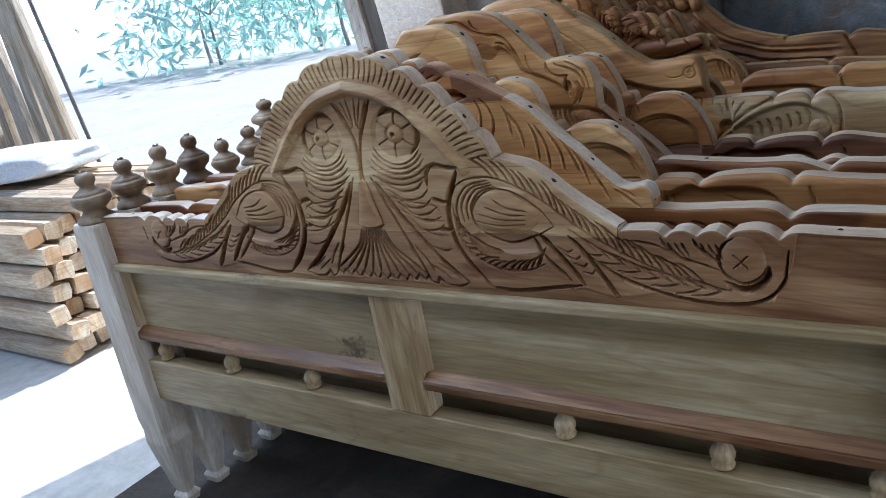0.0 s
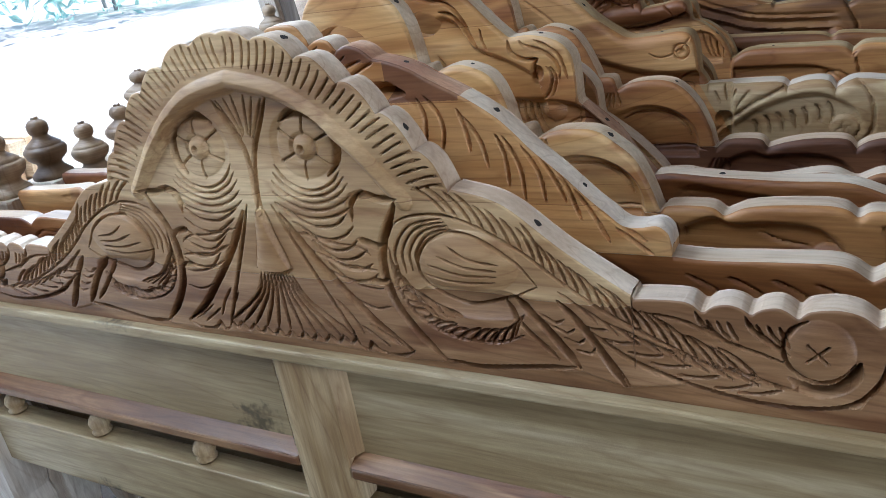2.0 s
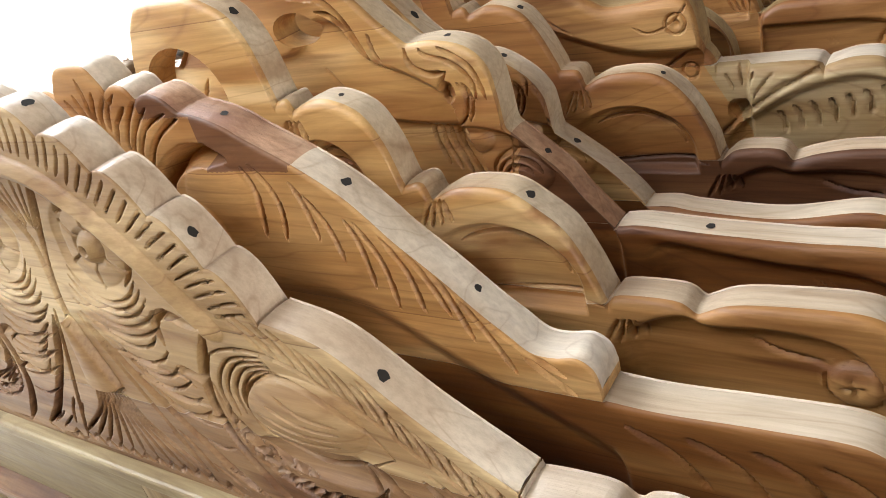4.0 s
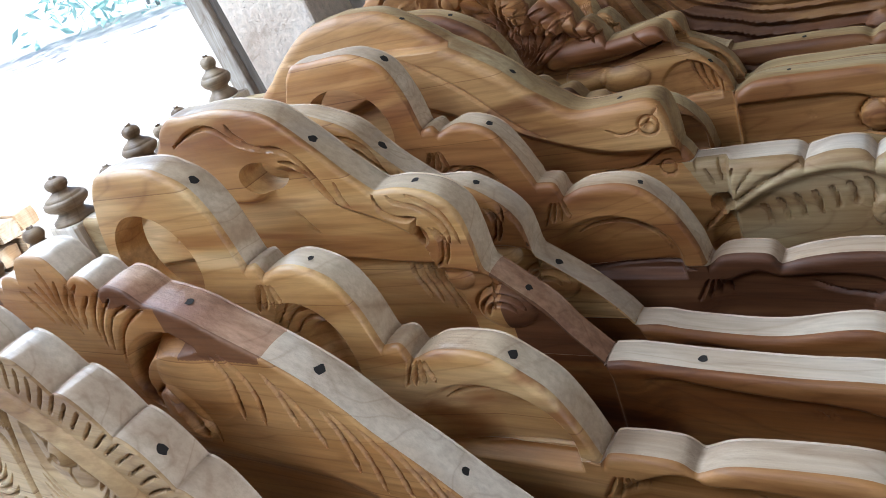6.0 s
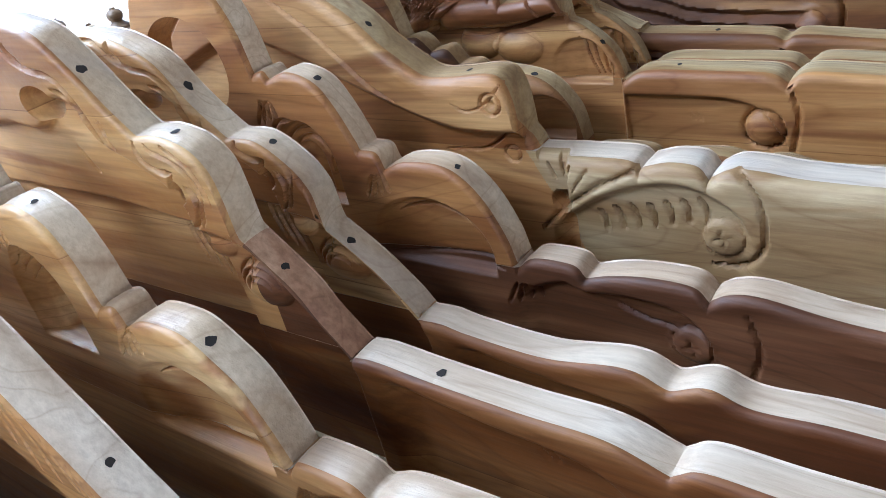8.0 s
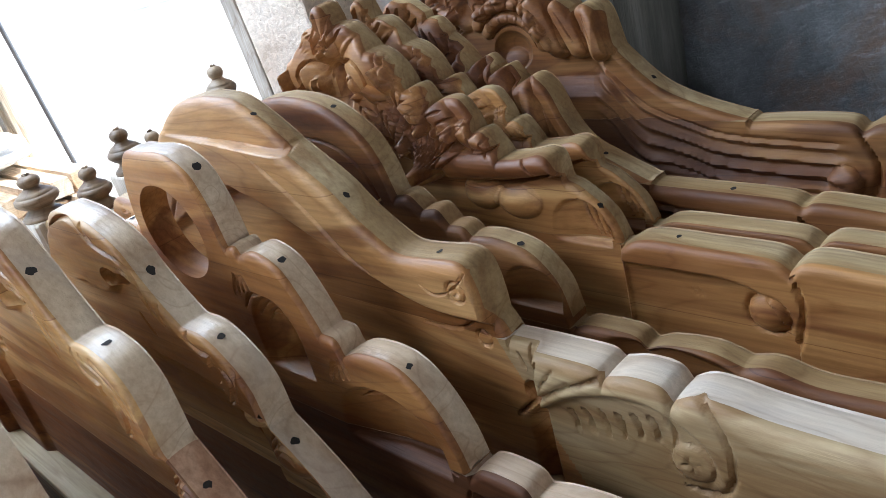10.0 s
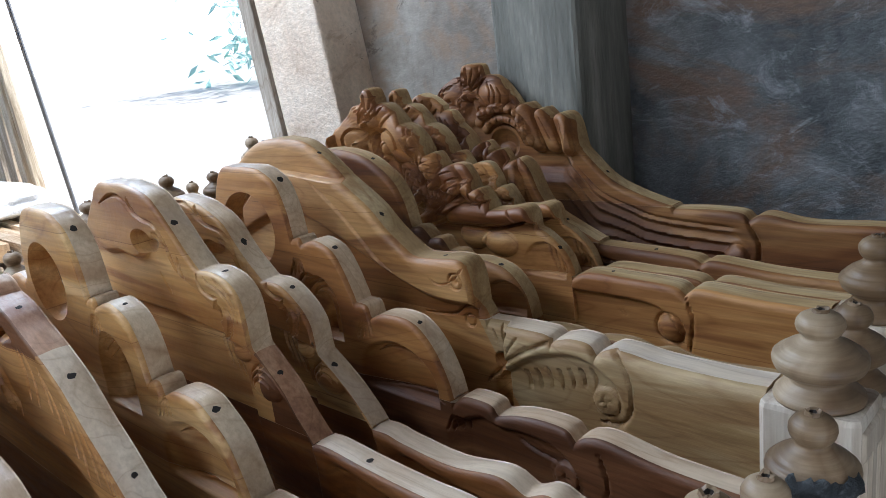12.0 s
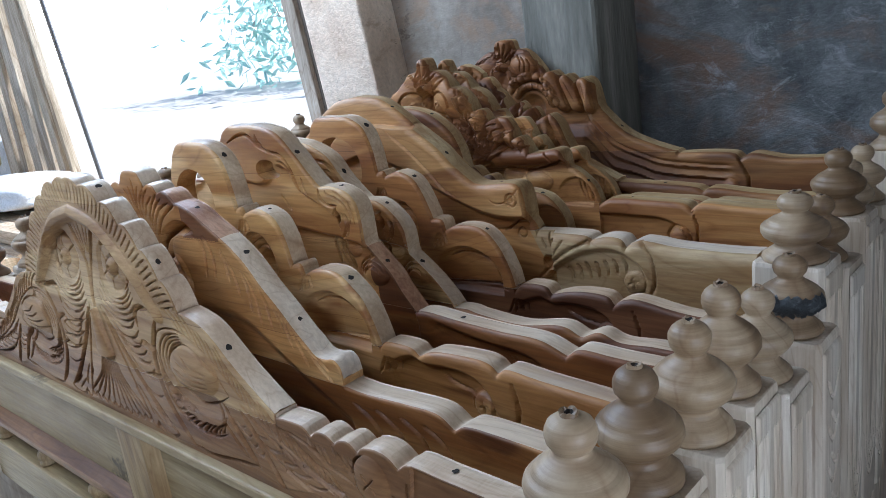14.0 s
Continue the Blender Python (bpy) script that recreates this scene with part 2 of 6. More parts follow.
M_BLUE = rough_mat("faded_blue_limewash", [(0.35, (0.080, 0.086, 0.088)), (0.5, (0.155, 0.163, 0.165)), (0.65, (0.275, 0.285, 0.285))], 4.5, 0.93, 1.0, 0.010, second=((0.20, 0.135, 0.10), 0.50, 0.64, 2.2), third=((0.36, 0.372, 0.38), 0.55, 0.70, 6.0))
M_PILASTER = rough_mat("weathered_concrete", [(0.35, (0.104, 0.101, 0.084)), (0.5, (0.209, 0.202, 0.172)), (0.65, (0.399, 0.377, 0.323))], 3.5, 0.9, 0.5, 0.008, (2.090, 2.024, 0.301))
M_PILLAR = rough_mat("pale_plaster", [(0.3, (0.58, 0.44, 0.33)), (0.5, (0.72, 0.59, 0.47)), (0.7, (0.80, 0.69, 0.58))], 5.0, 0.92, 0.9, 0.008, second=((0.42, 0.30, 0.21), 0.60, 0.72, 6.0), third=((0.34, 0.27, 0.21), 0.63, 0.67, 14.0))
M_DOORFRAME = wood("weathered_frame_wood", (0.26, 0.23, 0.19), (0.38, 0.345, 0.30), (0.50, 0.46, 0.41), 0.8, "z", (0.16, 0.13, 0.1), 0.35, 0.3, 0.1)
M_DARKFRAME = wood("dark_frame_wood", (0.06, 0.05, 0.042), (0.1, 0.082, 0.068), (0.15, 0.125, 0.1), 0.8, "z")
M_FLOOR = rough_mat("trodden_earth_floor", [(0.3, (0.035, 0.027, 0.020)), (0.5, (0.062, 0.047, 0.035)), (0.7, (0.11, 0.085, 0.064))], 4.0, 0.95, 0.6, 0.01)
M_GROUND = rough_mat("sandy_yard_ground", [(0.3, (0.60, 0.54, 0.46)), (0.5, (0.66, 0.61, 0.54)), (0.7, (0.72, 0.68, 0.62))], 1.2, 0.95, 0.4, 0.02)
# unseen walls: dark base colour to keep bounce light low
M_DIM = rough_mat("dark_unseen_plaster", [(0.3, (0.10, 0.09, 0.08)), (0.5, (0.15, 0.135, 0.12)), (0.7, (0.2, 0.185, 0.165))], 2.5, 0.92, 0.4, 0.006)
# unseen roof: dark base colour to keep bounce light low
M_ROOF = rough_mat("dark_unseen_tin", [(0.3, (0.10, 0.095, 0.09)), (0.5, (0.16, 0.15, 0.14)), (0.7, (0.21, 0.20, 0.19))], 2.0, 0.7, 0.3, 0.01)
M_LEAF = leaf_mat()
M_BARK = rough_mat("grey_bark", [(0.3, (0.26, 0.25, 0.23)), (0.5, (0.34, 0.33, 0.31)), (0.7, (0.42, 0.41, 0.39))], 8.0, 0.9, 0.6, 0.02, (1, 1, 0.3))
M_BILLET = wood("cut_billet_wood", (0.58, 0.44, 0.29), (0.72, 0.60, 0.45), (0.80, 0.71, 0.57), 0.8, "x", (0.36, 0.2, 0.1), 0.35, 0.4, 0.32)
# end faces take a warmer tone in place of sun on them
M_BILLET_END = wood("sun_toned_billet_end", (0.60, 0.40, 0.22), (0.74, 0.58, 0.40), (0.82, 0.72, 0.56), 0.8, "t", (0.62, 0.34, 0.15), 0.5, 0.4, 0.35)
M_TIMBER = wood("leaning_timber", (0.50, 0.41, 0.29), (0.63, 0.54, 0.41), (0.72, 0.64, 0.51), 0.8, "z", (0.25, 0.19, 0.13), 0.3, 0.3, 0.25)
M_PALEWALL = rough_mat("whitewashed_plaster", [(0.3, (0.55, 0.54, 0.52)), (0.5, (0.66, 0.65, 0.63)), (0.7, (0.74, 0.73, 0.71))], 3.0, 0.92, 0.4, 0.006, second=((0.42, 0.38, 0.33), 0.58, 0.72, 3.0))
M_SACK = rough_mat("white_woven_sack", [(0.3, (0.76, 0.76, 0.75)), (0.5, (0.82, 0.82, 0.81)), (0.7, (0.87, 0.87, 0.86))], 6.0, 0.8, 0.4, 0.01)
M_SHEET = rough_mat("pale_blue_sheet", [(0.3, (0.5, 0.55, 0.58)), (0.5, (0.6, 0.65, 0.67)), (0.7, (0.7, 0.73, 0.74))], 3.0, 0.7, 0.3, 0.01)
M_YELLOW = rough_mat("dull_yellow_cloth", [(0.3, (0.36, 0.28, 0.10)), (0.5, (0.46, 0.37, 0.16)), (0.7, (0.54, 0.45, 0.22))], 9.0, 0.9, 0.4, 0.01)
M_REDP = plain("red_plastic", (0.5, 0.03, 0.03), 0.4)
M_STEEL = plain("dull_steel", (0.16, 0.16, 0.165), 0.5, 0.6)


# ---------------------------------------------------------------- mesh helpers
def part(name, bm, mat, parent=None, label="", smooth=False, loc=None):
    me = bpy.data.meshes.new(name)
    if smooth:
        for f in bm.faces:
            f.smooth = True
    bm.to_mesh(me)
    bm.free()
    for mm in (mat if isinstance(mat, (list, tuple)) else [mat]):
        me.materials.append(mm)
    ob = new(name, me)
    if parent:
        ob.parent = parent
    if loc:
        ob.location = loc
    if label:
        ob["label"] = label
    return ob


def from_arrays(name, verts, faces, mat, parent=None, label="", smooth=True, slots=None):
    me = bpy.data.meshes.new(name)
    me.from_pydata(verts, [], faces)
    for mm in (mat if isinstance(mat, (list, tuple)) else [mat]):
        me.materials.append(mm)
    if slots is not None:
        me.polygons.foreach_set("material_index", slots)
    me.polygons.foreach_set("use_smooth", [smooth] * len(me.polygons))
    if smooth:
        me.set_sharp_from_angle(angle=radians(55))
    me.update()
    ob = new(name, me)
    if parent:
        ob.parent = parent
    if label:
        ob["label"] = label
    return ob


def box(x0, x1, y0, y1, z0, z1, bevel=0.003, bm=None, segs=2, wobble=0.0, rnd=random):
    b = bm or bmesh.new()
    vs = bmesh.ops.create_cube(b, size=1.0)["verts"]
    for v in vs:
        v.co = Vector(((x0 + x1) / 2 + v.co.x * (x1 - x0), (y0 + y1) / 2 + v.co.y * (y1 - y0), (z0 + z1) / 2 + v.co.z * (z1 - z0)))
        if wobble:
            v.co += Vector((rnd.uniform(-wobble, wobble), rnd.uniform(-wobble, wobble), rnd.uniform(-wobble, wobble)))
    if bevel:
        es = list({e for v in vs for e in v.link_edges})
        bmesh.ops.bevel(b, geom=es, offset=bevel, segments=segs, affect="EDGES", profile=0.5)
    return b


def empty(name, x=0.0, y=0.0, z=0.0, rz=0.0, ry=0.0, rx=0.0):
    e = new(name)
    e.matrix_world = pose(x, y, z, rx, ry, rz)
    return e


def lathe(prof, segs=32, cx=0.0, cy=0.0, bm=None):
    """A turned body from a profile of (radius, height)."""
    b = bm or bmesh.new()
    rings = []
    for r, z in prof:
        rings.append([b.verts.new((cx + r * math.cos(2 * math.pi * i / segs), cy + r * math.sin(2 * math.pi * i / segs), z)) for i in range(segs)])
    for lo, hi in zip(rings, rings[1:]):
        for i in range(segs):
            b.faces.new((lo[i], lo[(i + 1) % segs], hi[(i + 1) % segs], hi[i]))
    b.faces.new(list(reversed(rings[0])))
    b.faces.new(rings[-1])
    return b


def spline(pts, step=0.004):
    """Points along a smooth curve through pts (Catmull-Rom)."""
    p = [np.array(q, float) for q in pts]
    if len(p) == 2:
        n = max(2, int(np.linalg.norm(p[1] - p[0]) / step))
        return np.array([p[0] + (p[1] - p[0]) * i / n for i in range(n + 1)])
    p = [2 * p[0] - p[1]] + p + [2 * p[-1] - p[-2]]
    out = []
    for a, b, c, d in zip(p, p[1:], p[2:], p[3:]):
        n = max(2, int(np.linalg.norm(c - b) / step))
        for i in range(n):
            t = i / n
            out.append(0.5 * (2 * b + (c - a) * t + (2 * a - 5 * b + 4 * c - d) * t * t + (3 * b - a - 3 * c + d) * t ** 3))
    out.append(p[-2])
    return np.array(out)


# ---------------------------------------------------------------- carved slabs
class Relief:
    """Cuts into a board's front face, gathered as strokes and read back as a depth for any (x, z)."""

    def __init__(self, wide=1.05, deep=1.15):
        self.cuts, self.areas, self.shift, self.lift, self.hold, self.wide, self.deep = [], [], 0.0, 0.0, False, wide, deep

    def cut(self, pts, w=0.004, d=0.004, both=True, taper=True, step=0.006):
        c = spline(pts, step)
        w, d = w * self.wide, d * self.deep
        self.cuts.append((c, w, d, taper))
        if both:
            self.cuts.append((c * (-1, 1), w, d, taper))

    def area(self, fn):
        self.areas.append(fn)

    def depth(self, X, Z):
        X, Z = X + self.shift, Z - self.lift
        D = np.zeros_like(X)
        for fn in self.areas:
            D += fn(X, Z)
        G = np.zeros_like(X)
        for c, w, d, taper in self.cuts:
            lo, hi = c.min(0) - w, c.max(0) + w
            m = (X > lo[0]) & (X < hi[0]) & (Z > lo[1]) & (Z < hi[1])
            if not m.any():
                continue
            px, pz = X[m], Z[m]
            best = np.full(px.shape, 9.0)
            along = np.zeros(px.shape)
            n = len(c) - 1
            for i in range(n):
                a, ab = c[i], c[i + 1] - c[i]
                t = np.clip(((px - a[0]) * ab[0] + (pz - a[1]) * ab[1]) / (ab @ ab + 1e-12), 0, 1)
                dd = np.hypot(px - a[0] - t * ab[0], pz - a[1] - t * ab[1])
                near = dd < best
                best = np.where(near, dd, best)
                along = np.where(near, (i + t) / n, along)
            ww = w * (np.clip(np.minimum(along, 1 - along) * 5 + 0.25, 0, 1) if taper else 1.0)
            g = d * np.clip(1 - best / ww, 0, 1) ** 0.8
            G[m] = np.maximum(G[m], g)
        return D + G


def top_line(groups, half):
    """The height of a board's top edge over x, from the right half's curves; corners lie between the groups."""
    xs, zs = [], []
    for g in groups:
        c = spline(g, 0.003)
        x = np.maximum.accumulate(c[:, 0] + np.arange(len(c)) * 1e-6)
        xs.append(x)
        zs.append(c[:, 1])
    xs, zs = np.concatenate(xs), np.concatenate(zs)
    xs = np.maximum.accumulate(xs + np.arange(len(xs)) * 1e-6)
    keep = xs <= half
    xs, zs = np.append(xs[keep], half), np.append(zs[keep], zs[keep][-1])
    return xs, zs


def slab(name, parent, xs, zlo, zhi, thick, relief, rows, mats, hole=None, label="", rough=0.0, seed=0, zone=None, ease=(0.004, 0.0025), free=None):
    """A board with a carved front: columns at xs between zlo and zhi, front at y = 0, back at y = thick. mats: face, sawn edge."""
    nx = len(xs)
    v = 1 - (1 - np.linspace(0, 1, rows)) ** 1.25
    X = np.repeat(np.asarray(xs)[:, None], rows, 1)
    Z = np.asarray(zlo)[:, None] + (np.asarray(zhi) - zlo)[:, None] * v[None]
    gone = np.zeros((nx - 1, rows - 1), bool)
    if hole:
        hx, hz, ha, hb = hole
        cx = (X[:-1, :-1] + X[1:, 1:]) / 2
        cz = (Z[:-1, :-1] + Z[1:, 1:]) / 2
        gone = ((cx - hx) / ha) ** 2 + ((cz - hz) / hb) ** 2 < 1
        gone[:, -6:] = False
        gone[:, :3] = False
        touch, kept = np.zeros_like(X, bool), np.zeros_like(X, bool)
        for di in (0, 1):
            for dj in (0, 1):
                touch[di:nx - 1 + di, dj:rows - 1 + dj] |= gone
                kept[di:nx - 1 + di, dj:rows - 1 + dj] |= ~gone
        rim = touch & kept
        ex, ez = (X - hx) / ha, (Z - hz) / hb
        r = np.hypot(ex, ez) + 1e-9
        X = np.where(rim, hx + ex / r * ha, X)
        Z = np.where(rim, hz + ez / r * hb, Z)
    Y = relief.depth(X, Z) if relief else np.zeros_like(X)
    edge = np.minimum(1, np.abs(np.asarray(zhi)[:, None] - Z) / ease[0])
    free = np.ones((nx, 1)) if free is None else np.asarray(free, float)[:, None]     # 0 where another plank is glued on top
    if not (relief and relief.hold):                      # elsewhere the carving stops short of the top edge
        Y = Y * (1 - free * (1 - np.clip((np.asarray(zhi)[:, None] - Z) / 0.005, 0.0, 1.0)))
    Y = Y + free * ease[1] * (1 - np.sqrt(np.clip(1 - (1 - edge) ** 2, 0, 1)))
    idx = np.arange(nx * rows).reshape(nx, rows)
    verts = [np.stack([X, Y, Z], -1).reshape(-1, 3)]
    faces, slots = [], []
    for i in range(nx - 1):
        for j in range(rows - 1):
            if not gone[i, j]:
                faces.append((idx[i, j], idx[i + 1, j], idx[i + 1, j + 1], idx[i, j + 1]))
    slots += [0] * len(faces)
    base = nx * rows
    if hole:
        verts.append(np.stack([X, np.full_like(X, thick), Z], -1).reshape(-1, 3))
        n0 = len(faces)
        faces += [tuple(base + q for q in f[::-1]) for f in faces[:n0]]
        for i in range(nx - 1):
            for j in range(rows - 1):
                if gone[i, j]:
                    for (a, b, ni, nj) in (((i, j), (i + 1, j), i, j - 1), ((i + 1, j), (i + 1, j + 1), i + 1, j), ((i + 1, j + 1), (i, j + 1), i, j + 1), ((i, j + 1), (i, j), i - 1, j)):
                        if not gone[ni, nj]:
                            faces.append((idx[a], idx[b], base + idx[b], base + idx[a]))
        slots += [0] * (len(faces) - len(slots))
        back_lo, back_hi = base + idx[:, 0], base + idx[:, -1]
        base += nx * rows
    else:
        verts.append(np.stack([np.asarray(xs), np.full(nx, thick), np.asarray(zlo)], -1))
        verts.append(np.stack([np.asarray(xs), np.full(nx, thick), np.asarray(zhi)], -1))
        back_lo, back_hi = base + np.arange(nx), base + nx + np.arange(nx)
        for i in range(nx - 1):
            faces.append((back_lo[i + 1], back_lo[i], back_hi[i], back_hi[i + 1]))
        slots += [0] * (nx - 1)
        base += 2 * nx
    # the top edge: rows across the thickness, eased at both arrises and a little uneven from the saw
    across = (0.05, 0.10, 0.3, 0.5, 0.7, 0.90, 0.96)
    lift = (-0.0004, 0.0, 0.0006, 0.0008, 0.0006, 0.0, -0.0012)
    prev = idx[:, -1]
    y_front = Y[:, -1]
    rnd = np.random.RandomState(seed)
    wav = np.cumsum(rnd.normal(0, 1, (nx, len(across))), 0)
    wav = (wav - np.array([np.convolve(wav[:, c], np.ones(31) / 31, "same") for c in range(len(across))]).T) * rough
    for k, (a, up) in enumerate(zip(across, lift)):
        verts.append(np.stack([np.asarray(xs), y_front + (thick - y_front) * a, np.asarray(zhi) + up + wav[:, k]], -1))
        row = base + np.arange(nx)
        base += nx
        for i in range(nx - 1):
            faces.append((prev[i], prev[i + 1], row[i + 1], row[i]))
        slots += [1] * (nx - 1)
        prev = row
    for i in range(nx - 1):
        faces.append((prev[i], prev[i + 1], back_hi[i + 1], back_hi[i]))
        faces.append((idx[i + 1, 0], idx[i, 0], back_lo[i], back_lo[i + 1]))
    slots += [1, 0] * (nx - 1)
    for i, flip in ((0, True), (nx - 1, False)):
        ring = [*idx[i], back_hi[i], back_lo[i]]
        faces.append(tuple(ring[::-1] if flip else ring))
        slots.append(0)
    V = np.concatenate(verts)
    if zone:
        for q, f in enumerate(faces):
            c = V[list(f[:4])].mean(0)
            if zone(c[0], c[2]):
                slots[q] = 2 if slots[q] == 0 else 3
    ob = from_arrays(name, V.tolist(), [tuple(int(q) for q in f) for f in faces], mats, parent, label, True, slots)
    return ob


# ---------------------------------------------------------------- the place: room and yard
def structure(name, bm, mat, label, category):
    return tagged(part(name, bm, mat), label, category, kind="structure")


WALL_Y, DOOR_Y = 1.44, 1.44
bmf = bmesh.new()
bmesh.ops.create_grid(bmf, x_segments=60, y_segments=60, size=0.5)
for v in bmf.verts:
    v.co = Vector((0.4 + v.co.x * 3.1, -0.985 + v.co.y * 4.83, 0.0))
    v.co.z = 0.003 * noise.noise(v.co * 2.0) - 0.003
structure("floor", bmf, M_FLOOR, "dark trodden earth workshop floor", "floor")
bmf = bmesh.new()
bmesh.ops.create_grid(bmf, x_segments=60, y_segments=60, size=450.0)
for v in bmf.verts:
    v.co.z = -0.012
structure("ground", bmf, M_GROUND, "pale sunlit sandy yard ground", "ground")

structure("wall_north", box(0.20, 2.5, WALL_Y, WALL_Y + 0.2, 0, 3.0, 0), M_BLUE, "rough masonry wall with faded blue limewash", "wall")
structure("wall_north_plaster", box(-0.80, 0.06, 1.51, 1.71, 0, 3.0, 0), M_PLASTER, "grey cement plastered wall with brown stains", "wall")
structure("pilaster", box(0.026, 0.247, 1.245, WALL_Y + 0.15, 0, 3.0, 0.012), M_PILASTER, "streaked weathered concrete pilaster in the wall", "pilaster")


def leaning(bm, k=0.13, z0=1.15):
    """The old door posts are out of plumb: sheared to the left as they rise."""
    for v in bm.verts:
        v.co.x -= k * (v.co.z - z0)
    return bm


structure("pillar", leaning(box(-0.955, -0.668, 1.35, WALL_Y + 0.27, 0, 3.0, 0.01)), M_PILLAR, "pale rough plastered pillar beside the doorway", "pillar")
structure("wall_north_left", box(-6.6, -3.75, DOOR_Y, DOOR_Y + 0.05, 0, 0.95, 0.004), M_PALEWALL, "low whitewashed wall beside the doorway", "wall")
df = empty("door_frame", -2.05, DOOR_Y, 0)
part("jamb", leaning(box(0.875, 0.945, 0.0, 0.12, 0, 3.0, 0.004)), M_DOORFRAME, df, "weathered grey wooden jamb")
part("jamb_rebate", leaning(box(0.947, 1.05, 0.02, 0.11, 0, 3.0, 0.002)), M_DARKFRAME, df, "dark rebate strip")
part("rod", leaning(lathe([(0.012, 0.0), (0.012, 3.0)], 10, -1.53, 0.16), 0.19, 1.2), M_STEEL, df, "thin dark steel rod")
tagged(df, "weathered grey wooden door frame with dark rebate", "door frame", kind="structure")

# added walls out of view: they close the room and shape the fills
bme = bmesh.new()                                   # unseen east wall, thick so its one opening narrows the side fill
for y0, y1, z0, z1 in ((-3.4, -1.10, 0, 3.0), (-0.10, WALL_Y, 0, 3.0), (-1.10, -0.10, 0, 0.20), (-1.10, -0.10, 1.30, 3.0)):
    box(2.0, 2.5, y0, y1, z0, z1, 0, bme)
structure("wall_east", bme, M_DIM, "unseen thick wall added to shape the side fill", "wall")
structure("wall_south", box(-1.35, 2.5, -3.6, -3.4, 0, 3.0, 0), M_DIM, "unseen plain wall added to close the room", "wall")
bmw = bmesh.new()                                   # unseen west wall, opened to the court for its fill
for y0, y1, z0, z1 in ((-3.4, -2.75, 0, 3.0), (-1.15, -0.95, 0, 3.0), (-2.75, -1.15, 0, 0.3), (-2.75, -1.15, 1.7, 3.0)):
    box(-1.35, -1.15, y0, y1, z0, z1, 0, bmw)
structure("wall_west", bmw, M_DIM, "unseen wall added with an opening for the court fill", "wall")
bmc = bmesh.new()                                   # unseen roof sheets, with one bay left open for the roof fill
for x0, x1, y0, y1 in ((-1.35, -0.55, -3.6, WALL_Y + 0.2), (0.45, 2.5, -3.6, WALL_Y + 0.2), (-0.55, 0.45, -3.6, -1.90), (-0.55, 0.45, -1.0, WALL_Y + 0.2)):
    box(x0, x1, y0, y1, 3.0, 3.08, 0, bmc)
structure("ceiling", bmc, M_ROOF, "unseen dark tin roof added with a gap for the roof fill", "ceiling")


# ---------------------------------------------------------------- headboards
HALF = 0.862
POST_X, POST_W, POST_D = 0.913, 0.104, 0.088
POST_DEPTH = {12: 0.055}                             # the wedged board has slim posts
THICK = 0.038


ARCH_X = (0.0, 0.05, 0.09, 0.13, 0.17, 0.203, 0.236, 0.260, 0.276)
ARCH_Z = (1.142, 1.139, 1.123, 1.102, 1.075, 1.047, 1.012, 0.983, 0.957)


def arch_top(x):
    """The scalloped arch of the front headboard."""
    x = abs(x)
    base = float(np.interp(x, ARCH_X, ARCH_Z))
    ang = math.atan2(base - 0.90, x * 0.9)
    return base + 0.013 * abs(math.sin(ang * 13.5)) ** 0.7 - 0.008


ARCH = [[(x, arch_top(x)) for x in 0.274 * np.sin(np.linspace(0, math.pi / 2, 90))]]

